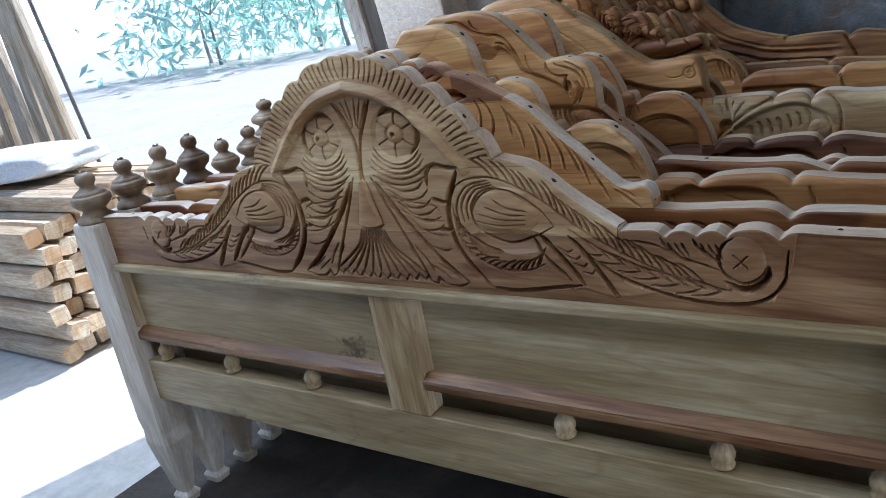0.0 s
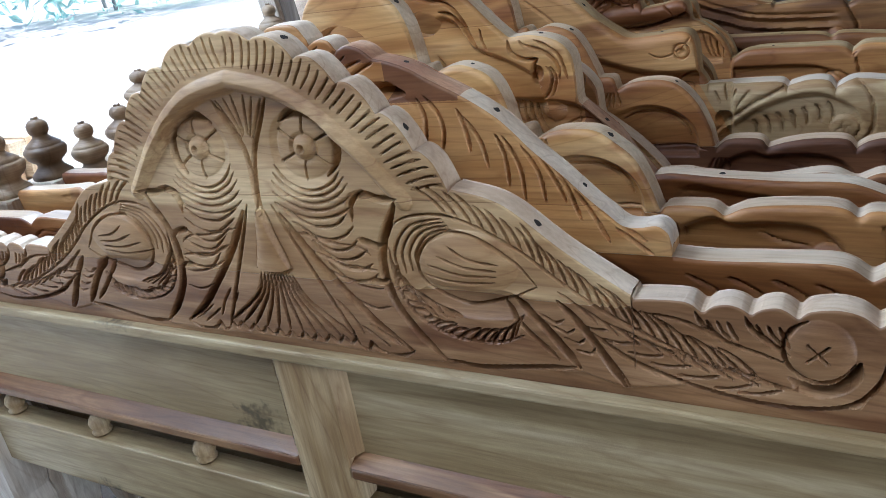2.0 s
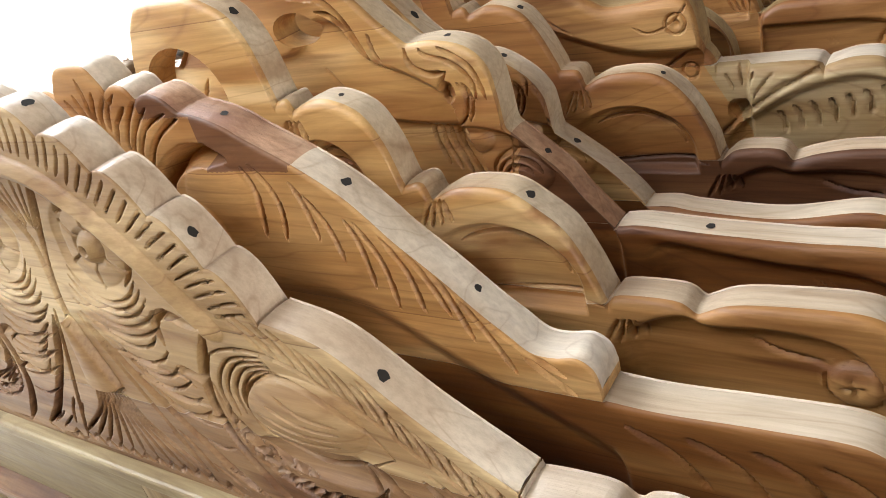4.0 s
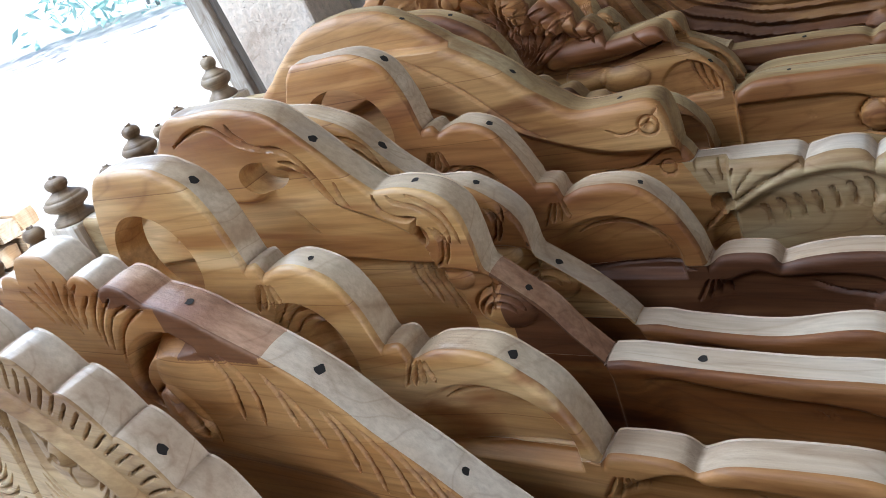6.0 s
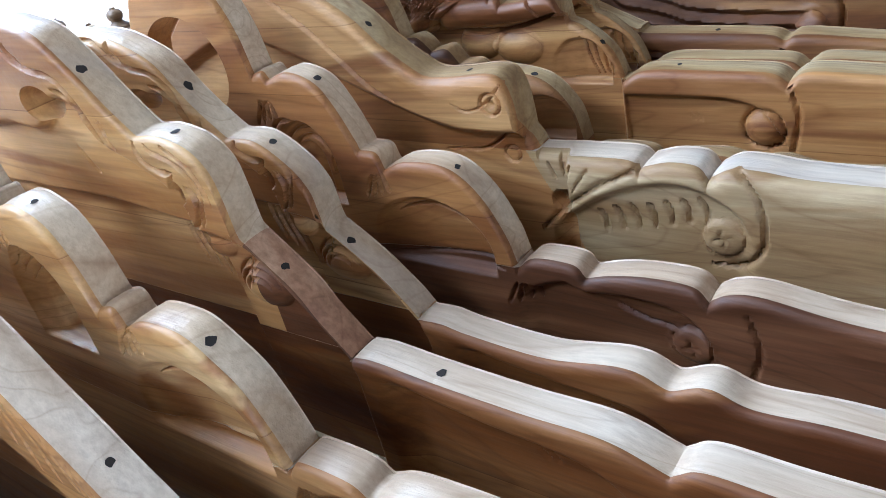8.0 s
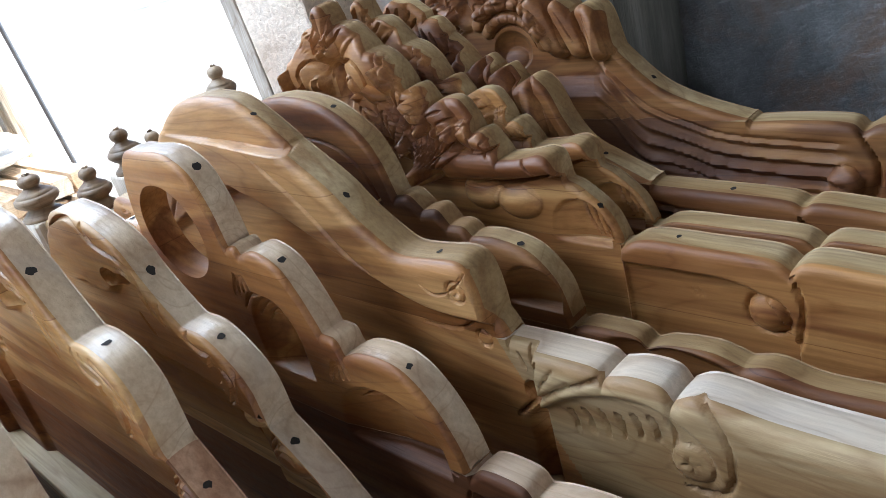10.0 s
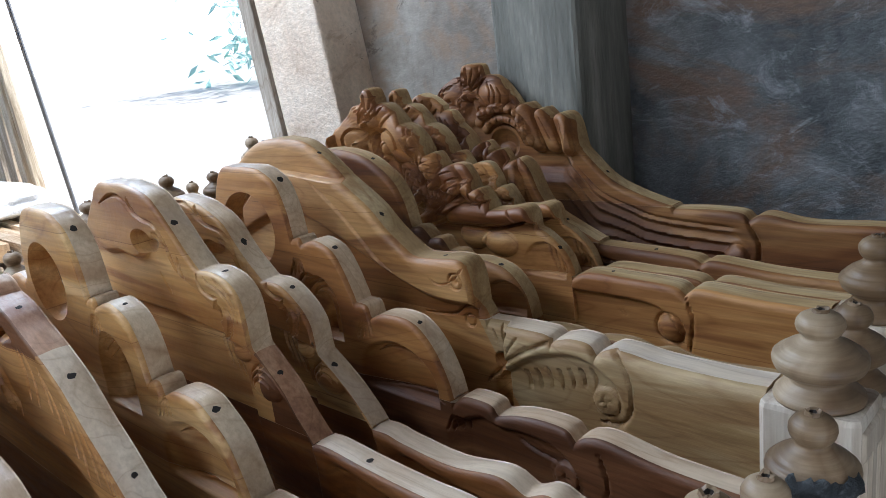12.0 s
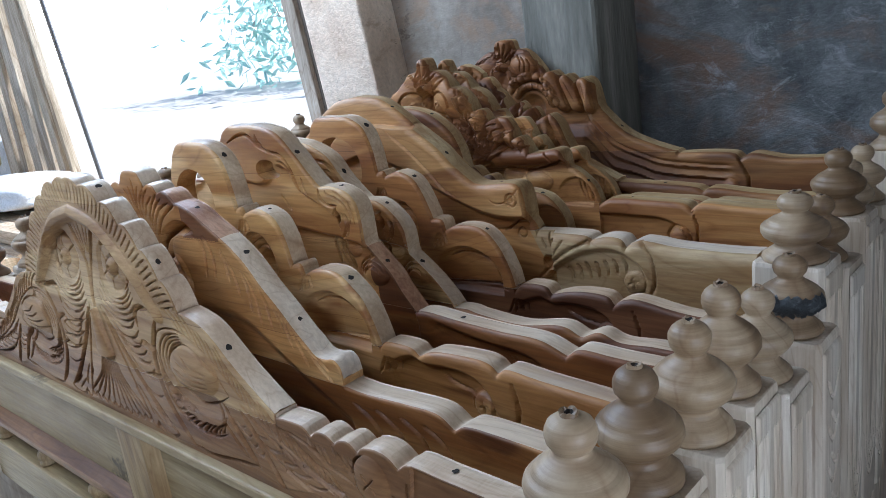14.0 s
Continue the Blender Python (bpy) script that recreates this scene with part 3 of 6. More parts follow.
TOPS = {
    1: ARCH + [[(0.277, 0.958), (0.318, 0.949), (0.345, 0.936), (0.381, 0.907), (0.403, 0.890), (0.436, 0.868), (0.469, 0.847)],
               [(0.470, 0.843), (0.49, 0.845), (0.522, 0.845), (0.536, 0.836)], [(0.540, 0.836), (0.548, 0.843), (0.562, 0.846), (0.574, 0.843), (0.581, 0.838)],
               [(0.584, 0.838), (0.592, 0.844), (0.606, 0.847), (0.616, 0.843), (0.622, 0.838)], [(0.625, 0.838), (0.634, 0.846), (0.657, 0.850), (0.676, 0.846), (0.690, 0.836)],
               [(0.693, 0.838), (0.710, 0.847), (0.76, 0.845), (0.862, 0.842)]],
    2: [[(0.0, 1.134), (0.030, 1.131), (0.046, 1.113)], [(0.048, 1.106), (0.062, 1.112), (0.078, 1.109), (0.086, 1.099)], [(0.088, 1.097), (0.104, 1.102), (0.122, 1.097), (0.136, 1.086)],
        [(0.138, 1.084), (0.160, 1.079), (0.185, 1.070), (0.206, 1.058), (0.25, 1.035), (0.289, 1.010), (0.312, 0.989), (0.332, 0.968), (0.364, 0.940), (0.396, 0.909), (0.415, 0.893), (0.432, 0.879), (0.450, 0.877), (0.470, 0.880), (0.482, 0.872), (0.486, 0.858)],
        [(0.487, 0.844), (0.53, 0.842), (0.60, 0.845), (0.655, 0.845), (0.682, 0.830)], [(0.684, 0.830), (0.704, 0.840), (0.75, 0.841), (0.862, 0.838)]],
    3: [[(0.0, 1.160), (0.06, 1.158), (0.087, 1.149), (0.110, 1.134), (0.124, 1.110), (0.131, 1.083), (0.136, 1.054)], [(0.137, 1.048), (0.150, 1.050), (0.155, 1.041)],
        [(0.156, 1.039), (0.184, 1.048), (0.208, 1.046), (0.236, 1.032), (0.253, 1.002), (0.262, 0.965)], [(0.263, 0.960), (0.283, 0.963), (0.290, 0.946)],
        [(0.291, 0.946), (0.318, 0.958), (0.350, 0.960), (0.374, 0.956), (0.396, 0.941), (0.419, 0.920), (0.435, 0.888), (0.446, 0.856)],
        [(0.448, 0.852), (0.459, 0.860), (0.506, 0.860), (0.523, 0.849)], [(0.525, 0.850), (0.555, 0.862), (0.62, 0.866), (0.651, 0.863), (0.666, 0.852)],
        [(0.668, 0.854), (0.684, 0.861), (0.74, 0.856), (0.862, 0.850)]],
    4: [[(0.0, 1.168), (0.05, 1.169), (0.090, 1.163), (0.118, 1.155), (0.139, 1.140), (0.166, 1.113), (0.189, 1.088), (0.209, 1.069), (0.218, 1.061)], [(0.220, 1.060), (0.252, 1.061), (0.287, 1.052), (0.306, 1.033), (0.311, 1.008), (0.312, 0.972)],
        [(0.313, 0.966), (0.334, 0.947), (0.364, 0.919), (0.382, 0.892), (0.402, 0.868), (0.412, 0.856)], [(0.414, 0.860), (0.44, 0.862), (0.50, 0.857), (0.58, 0.853), (0.65, 0.852), (0.698, 0.836)],
        [(0.700, 0.838), (0.722, 0.850), (0.78, 0.848), (0.862, 0.848)]],
    5: [[(0.0, 1.124), (0.06, 1.118), (0.094, 1.108), (0.130, 1.090), (0.155, 1.061), (0.175, 1.040), (0.198, 1.020), (0.207, 1.013)], [(0.209, 1.012), (0.25, 1.010), (0.287, 0.987), (0.305, 0.964), (0.309, 0.944), (0.310, 0.926)],
        [(0.311, 0.918), (0.337, 0.899), (0.365, 0.876), (0.393, 0.847), (0.406, 0.829)], [(0.408, 0.829), (0.433, 0.830), (0.463, 0.825), (0.543, 0.820), (0.62, 0.831), (0.656, 0.819)],
        [(0.660, 0.819), (0.690, 0.831), (0.724, 0.821), (0.782, 0.824), (0.862, 0.822)]],
    6: [[(0.0, 1.148), (0.06, 1.149), (0.090, 1.143), (0.120, 1.124), (0.137, 1.085), (0.143, 1.050)], [(0.144, 1.038), (0.160, 1.041), (0.167, 1.032)],
        [(0.169, 1.032), (0.200, 1.040), (0.236, 1.028), (0.257, 1.000), (0.275, 0.960)], [(0.277, 0.952), (0.299, 0.950), (0.306, 0.932)],
        [(0.307, 0.931), (0.335, 0.942), (0.378, 0.943), (0.406, 0.932), (0.431, 0.904), (0.449, 0.866), (0.456, 0.838)], [(0.458, 0.832), (0.478, 0.846), (0.521, 0.846), (0.533, 0.833)],
        [(0.535, 0.833), (0.562, 0.841), (0.600, 0.846), (0.640, 0.844), (0.654, 0.830)], [(0.656, 0.833), (0.672, 0.842), (0.70, 0.845), (0.77, 0.834), (0.862, 0.830)]],
    7: [[(-0.02, 1.174), (0.035, 1.168), (0.066, 1.156), (0.10, 1.135), (0.130, 1.113)], [(0.132, 1.110), (0.160, 1.093), (0.205, 1.063), (0.238, 1.032), (0.272, 1.007), (0.298, 0.993), (0.334, 0.993), (0.381, 0.997), (0.400, 0.990), (0.408, 0.970), (0.411, 0.945)],
        [(0.412, 0.926), (0.420, 0.914), (0.424, 0.905)], [(0.425, 0.904), (0.48, 0.906), (0.535, 0.906), (0.549, 0.897)], [(0.552, 0.900), (0.579, 0.907), (0.607, 0.905), (0.618, 0.891)], [(0.621, 0.895), (0.640, 0.905), (0.667, 0.905), (0.71, 0.900), (0.80, 0.899), (0.862, 0.902)]],
    8: [[(-0.02, 1.132), (0.03, 1.127), (0.078, 1.113), (0.129, 1.079), (0.153, 1.041), (0.165, 0.998)], [(0.167, 0.994), (0.190, 0.996), (0.209, 0.980)], [(0.211, 0.977), (0.235, 0.980), (0.250, 0.964)], [(0.252, 0.960), (0.275, 0.960), (0.288, 0.948)],
        [(0.290, 0.950), (0.328, 0.951), (0.375, 0.939), (0.407, 0.905), (0.418, 0.866), (0.420, 0.848)], [(0.422, 0.846), (0.443, 0.853), (0.497, 0.853), (0.514, 0.841)],
        [(0.516, 0.841), (0.54, 0.850), (0.587, 0.854), (0.622, 0.845)], [(0.624, 0.845), (0.652, 0.851), (0.70, 0.842), (0.804, 0.848), (0.862, 0.85)]],
    9: [[(-0.026, 1.230), (-0.016, 1.226), (-0.008, 1.208)], [(-0.007, 1.200), (0.022, 1.196), (0.044, 1.178), (0.056, 1.164)], [(0.058, 1.160), (0.080, 1.152), (0.100, 1.134), (0.114, 1.110)], [(0.116, 1.102), (0.134, 1.104), (0.152, 1.082)],
        [(0.154, 1.076), (0.172, 1.084), (0.198, 1.082), (0.214, 1.062), (0.221, 1.046)], [(0.223, 1.040), (0.240, 1.040), (0.261, 1.012)], [(0.263, 1.006), (0.30, 1.010), (0.330, 1.016), (0.347, 1.008), (0.352, 0.982)],
        [(0.354, 0.976), (0.375, 0.966), (0.409, 0.936), (0.426, 0.898)], [(0.428, 0.898), (0.462, 0.914), (0.54, 0.914), (0.610, 0.912), (0.632, 0.900)], [(0.634, 0.903), (0.658, 0.914), (0.745, 0.910), (0.862, 0.910)]],
    10: [[(-0.028, 1.198), (0.0, 1.188), (0.024, 1.172)], [(0.026, 1.162), (0.046, 1.160), (0.064, 1.142)], [(0.066, 1.134), (0.088, 1.116), (0.110, 1.088)], [(0.112, 1.082), (0.134, 1.099), (0.153, 1.084)], [(0.155, 1.076), (0.174, 1.084), (0.191, 1.062)],
         [(0.193, 1.056), (0.220, 1.068), (0.244, 1.050), (0.265, 1.004), (0.292, 0.968), (0.333, 0.945), (0.392, 0.917)], [(0.394, 0.913), (0.432, 0.912), (0.56, 0.908), (0.590, 0.899)], [(0.592, 0.900), (0.615, 0.907), (0.72, 0.899), (0.862, 0.899)]],
    11: [[(0.0, 1.242), (0.016, 1.238), (0.022, 1.222)], [(0.024, 1.216), (0.052, 1.213), (0.076, 1.197), (0.098, 1.172), (0.114, 1.150)], [(0.116, 1.144), (0.138, 1.155), (0.158, 1.140)], [(0.160, 1.132), (0.181, 1.144), (0.200, 1.128)],
         [(0.202, 1.122), (0.230, 1.134), (0.254, 1.118), (0.268, 1.066)], [(0.270, 1.060), (0.283, 1.046), (0.333, 1.001), (0.396, 0.973), (0.467, 0.952)], [(0.469, 0.949), (0.53, 0.952), (0.592, 0.950), (0.610, 0.938)], [(0.612, 0.938), (0.64, 0.950), (0.71, 0.940), (0.81, 0.944), (0.862, 0.944)]],
}
TOPS[12] = [[(x, z - 0.012) for x, z in g] for g in TOPS[9]]     # a lower twin stands close behind
# the boards do not stand quite in line: each one's middle, and how far its crest leans over to the right of it
CENTRE = {1: 0.0, 2: 0.008, 3: 0.012, 4: 0.0, 5: 0.006, 6: 0.010, 7: -0.020, 8: -0.020, 9: -0.026, 10: -0.028, 11: -0.010, 12: -0.026}
SWAY = {3: 0.026, 4: 0.040, 5: 0.030, 6: 0.030}
DEPTH = {1: 0.036, 7: 0.052, 9: 0.046, 10: 0.044, 11: 0.046}          # plank thickness where it is not the usual one
FRONT_Y = {1: 0.018, 2: 0.121, 3: 0.228, 4: 0.343, 5: 0.441, 6: 0.549, 7: 0.657, 8: 0.785, 9: 0.890, 10: 1.038, 11: 1.184, 12: 0.968}
SPLIT = {1: 0.832, 2: 0.845, 3: 0.853, 4: 0.857, 5: 0.830, 6: 0.836, 7: 0.905, 8: 0.849, 9: 0.899, 10: 0.918, 11: 0.953, 12: 0.887}
POST_TOP = {1: 0.828, 2: 0.834, 3: 0.836, 4: 0.836, 5: 0.808, 6: 0.831, 7: 0.897, 8: 0.859, 9: 0.909, 10: 0.894, 11: 0.960, 12: 0.872}
# each finial's girth and height
FIN_SIZE = {1: (1.07, 0.95), 2: (0.98, 0.93), 3: (1.0, 0.97), 4: (0.98, 0.98), 5: (0.92, 0.90), 6: (0.97, 0.82), 7: (1.08, 0.76), 8: (0.9, 0.78), 9: (0.95, 0.80), 10: (0.85, 0.76), 11: (0.9, 0.85), 12: (0.8, 0.82)}
# strips of darker heartwood glued into some of the crests
ZONES = {
    2: lambda x, z: 0.087 < abs(x) < 0.250 - 0.25 * (1.040 - z) and z > 1.030 and (abs(x) > 0.152 or z > 1.080),
    4: lambda x, z: 0.318 < abs(x) < 0.412 and z < 0.975,
}
EASE = {1: (0.003, 0.002), 2: (0.005, 0.003), 3: (0.011, 0.008), 4: (0.010, 0.007), 5: (0.010, 0.007), 6: (0.011, 0.008), 7: (0.020, 0.013), 8: (0.014, 0.011), 9: (0.012, 0.010), 10: (0.012, 0.010), 11: (0.012, 0.012), 12: (0.006, 0.004)}
HOLES = {4: (0.082, 1.088, 0.032, 0.019), 5: (0.092, 1.052, 0.026, 0.013), 3: (0.018, 1.056, 0.060, 0.057), 6: (0.034, 1.046, 0.072, 0.063)}


def feathers(r, spine, n, length, lean, w=0.0035, d=0.004, side=1, curl=0.4, start=0.05, stop=0.95, grow=0.0):
    """Short curved cuts that leave a spine, as on a carved leaf."""
    c = spline(spine, 0.003)
    for i in range(n):
        f = start + (stop - start) * i / max(1, n - 1)
        k = min(len(c) - 2, int(f * (len(c) - 1)))
        p, tv = c[k], c[k + 1] - c[k]
        tv = tv / (np.linalg.norm(tv) + 1e-9)
        nv = np.array([-tv[1], tv[0]]) * side
        ln = length * (1 + grow * f) * (0.85 + 0.3 * random.random())
        a = math.radians(lean)
        dv = tv * math.cos(a) + nv * math.sin(a)
        q = p + dv * ln
        mid = p + dv * ln * 0.5 + nv * ln * 0.5 * curl * 0.5
        r.cut([p + nv * 0.002, mid, q], w, d)


def fan(r, first, last, n, w=0.0024, d=0.005, wob=0.0, both=True):
    """n cuts that pass gradually from the first stroke to the last one."""
    a, b = np.array(first, float), np.array(last, float)
    for i in range(n):
        f = i / max(1, n - 1)
        c = a + (b - a) * f
        if wob:
            c = c + np.array([[random.uniform(-wob, wob), random.uniform(-wob, wob)] for _ in range(len(c))])
        r.cut(c, w * random.uniform(0.85, 1.15), d * random.uniform(0.85, 1.15), both)


def dish(cx, cz, ra, rb, depth, both=True):
    def fn(X, Z):
        Xa = np.abs(X) if both else X
        q = ((Xa - cx) / ra) ** 2 + ((Z - cz) / rb) ** 2
        return depth * np.clip(1 - q, 0, 1) ** 0.7
    return fn


def knob(cx, cz, ra, rb, height):
    return dish(cx, cz, ra, rb, -height)


def relief_front(r):
    """The arch with rays, two flowers, a vase with a shell, leaf sprays and long feathered scrolls."""
    # moulded rib along the arch, and the sunk field inside it
    half = spline([(0.0, 1.090), (0.067, 1.074), (0.115, 1.046), (0.160, 1.007), (0.193, 0.970), (0.216, 0.944)], 0.006)
    ribline = np.concatenate([half[:0:-1] * (-1, 1), half])

    def rib(X, Z):
        best = np.full(X.shape, 9.0)
        m = (np.abs(X) < 0.24) & (Z > 0.93)
        px, pz = X[m], Z[m]
        dist = np.full(px.shape, 9.0)
        for p, q in zip(ribline, ribline[1:]):
            ab = q - p
            t = np.clip(((px - p[0]) * ab[0] + (pz - p[1]) * ab[1]) / (ab @ ab), 0, 1)
            dist = np.minimum(dist, np.hypot(px - p[0] - t * ab[0], pz - p[1] - t * ab[1]))
        best[m] = dist
        k = np.clip(1 - best / 0.012, 0, 1)
        inside = np.clip((np.interp(np.abs(X), half[:, 0], half[:, 1], right=0.0) - 0.008 - Z) / 0.008, 0, 1) * np.clip((Z - 0.945) / 0.06, 0, 1)
        return -0.009 * k ** 0.6 + 0.009 * inside
    r.area(rib)
    inner = spline([(0.0, 1.106), (0.075, 1.088), (0.128, 1.058), (0.175, 1.017), (0.208, 0.978), (0.232, 0.952)], 0.002)
    outer = spline(list(zip(ARCH_X, ARCH_Z)), 0.002)
    for i in range(27):
        f = (i + 0.5) / 27
        p = inner[int(f * (len(inner) - 1))]
        q = outer[int(min(1, f * 0.985 + 0.015) * (len(outer) - 1))]
        for sg in (1, -1):
            u0, u1 = random.uniform(0.0, 0.08), random.uniform(0.90, 1.0)
            lean = 0.004 + 0.003 * random.random()
            a, b = p + (q - p) * u0, p + (q - p) * u1
            m = (a + b) / 2 + np.array([lean * 0.5, 0.002])
            r.cut([(sg * a[0], a[1]), (sg * m[0], m[1]), (sg * b[0], b[1])], 0.0017, 0.0042, both=False)
    # flowers in sunk rounds
    fx, fz = 0.086, 1.004
    r.area(dish(fx, fz, 0.052, 0.048, 0.006))
    r.area(knob(fx, fz, 0.042, 0.038, 0.008))
    r.area(dish(fx, fz, 0.022, 0.020, 0.005))
    r.area(knob(fx, fz, 0.016, 0.015, 0.012))
    r.area(dish(fx, fz, 0.005, 0.005, 0.009))
    for i in range(6):
        a = i * math.pi / 3 + 0.45
        r.cut([(fx + 0.018 * math.cos(a), fz + 0.017 * math.sin(a)), (fx + 0.042 * math.cos(a), fz + 0.039 * math.sin(a))], 0.0018, 0.005, taper=False)
    r.cut([(fx + 0.047 * math.cos(a), fz + 0.043 * math.sin(a)) for a in np.linspace(-0.9, 2.3, 9)], 0.0065, 0.010)
    for k, rr in enumerate((0.054, 0.062, 0.071, 0.081, 0.092)):
        r.cut([(fx + rr * math.cos(a), fz + rr * math.sin(a) * 0.93 - 0.002) for a in np.linspace(-2.75 + 0.12 * k, -0.55 - 0.06 * k, 8)], 0.0022, 0.0048)
    # centre stems, vase and shell
    r.cut([(0.044, 1.066), (0.026, 1.035), (0.008, 1.000), (0.002, 0.955), (0.004, 0.920)], 0.0042, 0.008)
    fan(r, [(0.036, 1.064), (0.022, 1.040), (0.008, 1.015)], [(0.010, 1.070), (0.006, 1.045), (0.003, 1.020)], 3, 0.0018, 0.004)
    r.cut([(0.006, 0.925), (0.014, 0.890), (0.028, 0.846)], 0.0026, 0.006)
    r.area(lambda X, Z: -0.010 * np.clip(1 - (np.abs(X) / (0.006 + 0.30 * np.clip(0.925 - Z, 0.0, 1))) ** 2, 0, 1) ** 0.5 * (Z > 0.842) * (Z < 0.925))
    r.cut([(-0.030, 0.845), (-0.015, 0.838), (0.0, 0.836), (0.015, 0.838), (0.030, 0.845)], 0.003, 0.008, both=False)
    for i in range(11):
        s = (i - 5) / 5.0
        r.cut([(0.026 * s, 0.834), (0.044 * s, 0.800), (0.104 * s, 0.750 + 0.004 * s * s)], 0.0030, 0.0075, both=False)
    for i in range(10):
        s = (i - 4.5) / 4.5
        cx, cz = 0.098 * s, 0.745 + 0.004 * s * s
        r.cut([(cx - 0.0105, cz + 0.005), (cx - 0.003, cz - 0.005), (cx + 0.003, cz - 0.005), (cx + 0.0105, cz + 0.005)], 0.0024, 0.007, both=False)
    # crossing leaf to each side
    r.cut([(0.020, 0.932), (0.050, 0.868), (0.084, 0.800), (0.112, 0.742)], 0.0030, 0.009)
    r.cut([(0.030, 0.922), (0.066, 0.868), (0.105, 0.822), (0.150, 0.774), (0.192, 0.744)], 0.0058, 0.013)
    r.cut([(0.112, 0.742), (0.124, 0.736), (0.130, 0.748), (0.142, 0.737), (0.170, 0.734), (0.192, 0.742)], 0.0028, 0.008)
    fan(r, [(0.078, 0.800), (0.096, 0.776), (0.108, 0.754)], [(0.090, 0.806), (0.110, 0.782), (0.122, 0.760)], 2, 0.002, 0.005)
    fan(r, [(0.120, 0.772), (0.140, 0.758), (0.158, 0.746)], [(0.134, 0.776), (0.156, 0.760), (0.174, 0.750)], 2, 0.002, 0.005)
    # leaf lobes between flower and scroll
    fan(r, [(0.040, 0.926), (0.078, 0.905), (0.112, 0.908), (0.132, 0.924)], [(0.090, 0.858), (0.118, 0.838), (0.146, 0.836), (0.164, 0.846)], 6, 0.0023, 0.0052, 0.002)
    fan(r, [(0.052, 0.898), (0.098, 0.886), (0.140, 0.880), (0.158, 0.872)], [(0.096, 0.826), (0.126, 0.806), (0.150, 0.800), (0.170, 0.806)], 4, 0.0020, 0.0046, 0.002)
    r.cut([(0.212, 0.948), (0.186, 0.944), (0.160, 0.950), (0.142, 0.940), (0.140, 0.916)], 0.0050, 0.012)
    r.cut([(0.206, 0.945), (0.194, 0.922), (0.180, 0.896), (0.172, 0.864), (0.174, 0.836), (0.182, 0.806), (0.206, 0.770), (0.238, 0.738)], 0.0062, 0.014)
    r.cut([(0.142, 0.892), (0.158, 0.888), (0.174, 0.882)], 0.0052, 0.010)
    r.cut([(0.150, 0.838), (0.176, 0.836)], 0.0042, 0.009)
    # teardrop in its feathered hollow
    r.area(knob(0.282, 0.872, 0.066, 0.040, 0.010))
    r.cut([(0.366, 0.850), (0.340, 0.880), (0.306, 0.902), (0.270, 0.908), (0.238, 0.894), (0.222, 0.864), (0.236, 0.834), (0.280, 0.816), (0.330, 0.830), (0.366, 0.848)], 0.0026, 0.0055)
    fan(r, [(0.268, 0.893), (0.290, 0.880), (0.325, 0.874)], [(0.222, 0.856), (0.270, 0.850), (0.320, 0.852)], 4, 0.0019, 0.0048)
    r.area(dish(0.285, 0.822, 0.075, 0.022, 0.008))
    fan(r, [(0.262, 0.924), (0.216, 0.912), (0.192, 0.880), (0.194, 0.846)], [(0.270, 0.912), (0.240, 0.902), (0.222, 0.880), (0.222, 0.862)], 4, 0.0021, 0.0050)
    fan(r, [(0.186, 0.866), (0.196, 0.830), (0.226, 0.796)], [(0.200, 0.838), (0.232, 0.812), (0.270, 0.800)], 5, 0.0024, 0.0060)
    spine2 = [(0.184, 0.884), (0.188, 0.830), (0.212, 0.792), (0.258, 0.772), (0.310, 0.772), (0.345, 0.786)]
    r.cut(spine2, 0.0022, 0.005)
    feathers(r, spine2, 15, 0.036, -34, 0.0023, 0.0058, -1, -0.4, 0.12, 0.92)
    feathers(r, spine2, 9, 0.030, 40, 0.0021, 0.0050, 1, 0.4, 0.35, 0.95)
    r.cut([(0.238, 0.738), (0.280, 0.734), (0.340, 0.742), (0.402, 0.752)], 0.0046, 0.011)
    # long leaf on the shoulder: barbs merge forward into the spine, and run into the roundel
    spine = [(0.186, 0.896), (0.202, 0.918), (0.244, 0.928), (0.292, 0.920), (0.350, 0.890), (0.392, 0.858), (0.436, 0.828), (0.490, 0.800), (0.548, 0.776), (0.626, 0.760)]
    r.cut(spine, 0.0022, 0.005)
    feathers(r, spine, 25, 0.048, 150, 0.0024, 0.0060, 1, 0.35, 0.20, 0.93)
    spine3 = [(0.380, 0.842), (0.430, 0.808), (0.490, 0.782), (0.560, 0.762), (0.616, 0.756)]
    feathers(r, spine3, 9, 0.055, 166, 0.0020, 0.0048, 1, 0.2, 0.25, 1.0)
    feathers(r, spine3, 7, 0.040, 196, 0.0020, 0.0048, 1, -0.2, 0.3, 1.0)
    r.cut([(0.335, 0.836), (0.370, 0.800), (0.408, 0.752)], 0.0056, 0.012)
    r.cut([(0.322, 0.830), (0.346, 0.796), (0.384, 0.760)], 0.0034, 0.009)
    r.cut([(0.388, 0.834), (0.420, 0.796), (0.448, 0.750), (0.458, 0.736)], 0.0050, 0.012)
    r.cut([(0.410, 0.814), (0.436, 0.776), (0.462, 0.738)], 0.0026, 0.006)
    fan(r, [(0.366, 0.816), (0.384, 0.806), (0.394, 0.812)], [(0.404, 0.776), (0.420, 0.772), (0.426, 0.780)], 4, 0.0019, 0.005)
    r.cut([(0.422, 0.800), (0.470, 0.768), (0.540, 0.746), (0.612, 0.738), (0.668, 0.748), (0.694, 0.778), (0.702, 0.822)], 0.0036, 0.009)
    r.cut([(0.475, 0.830), (0.520, 0.824), (0.560, 0.806), (0.612, 0.790)], 0.0024, 0.006)
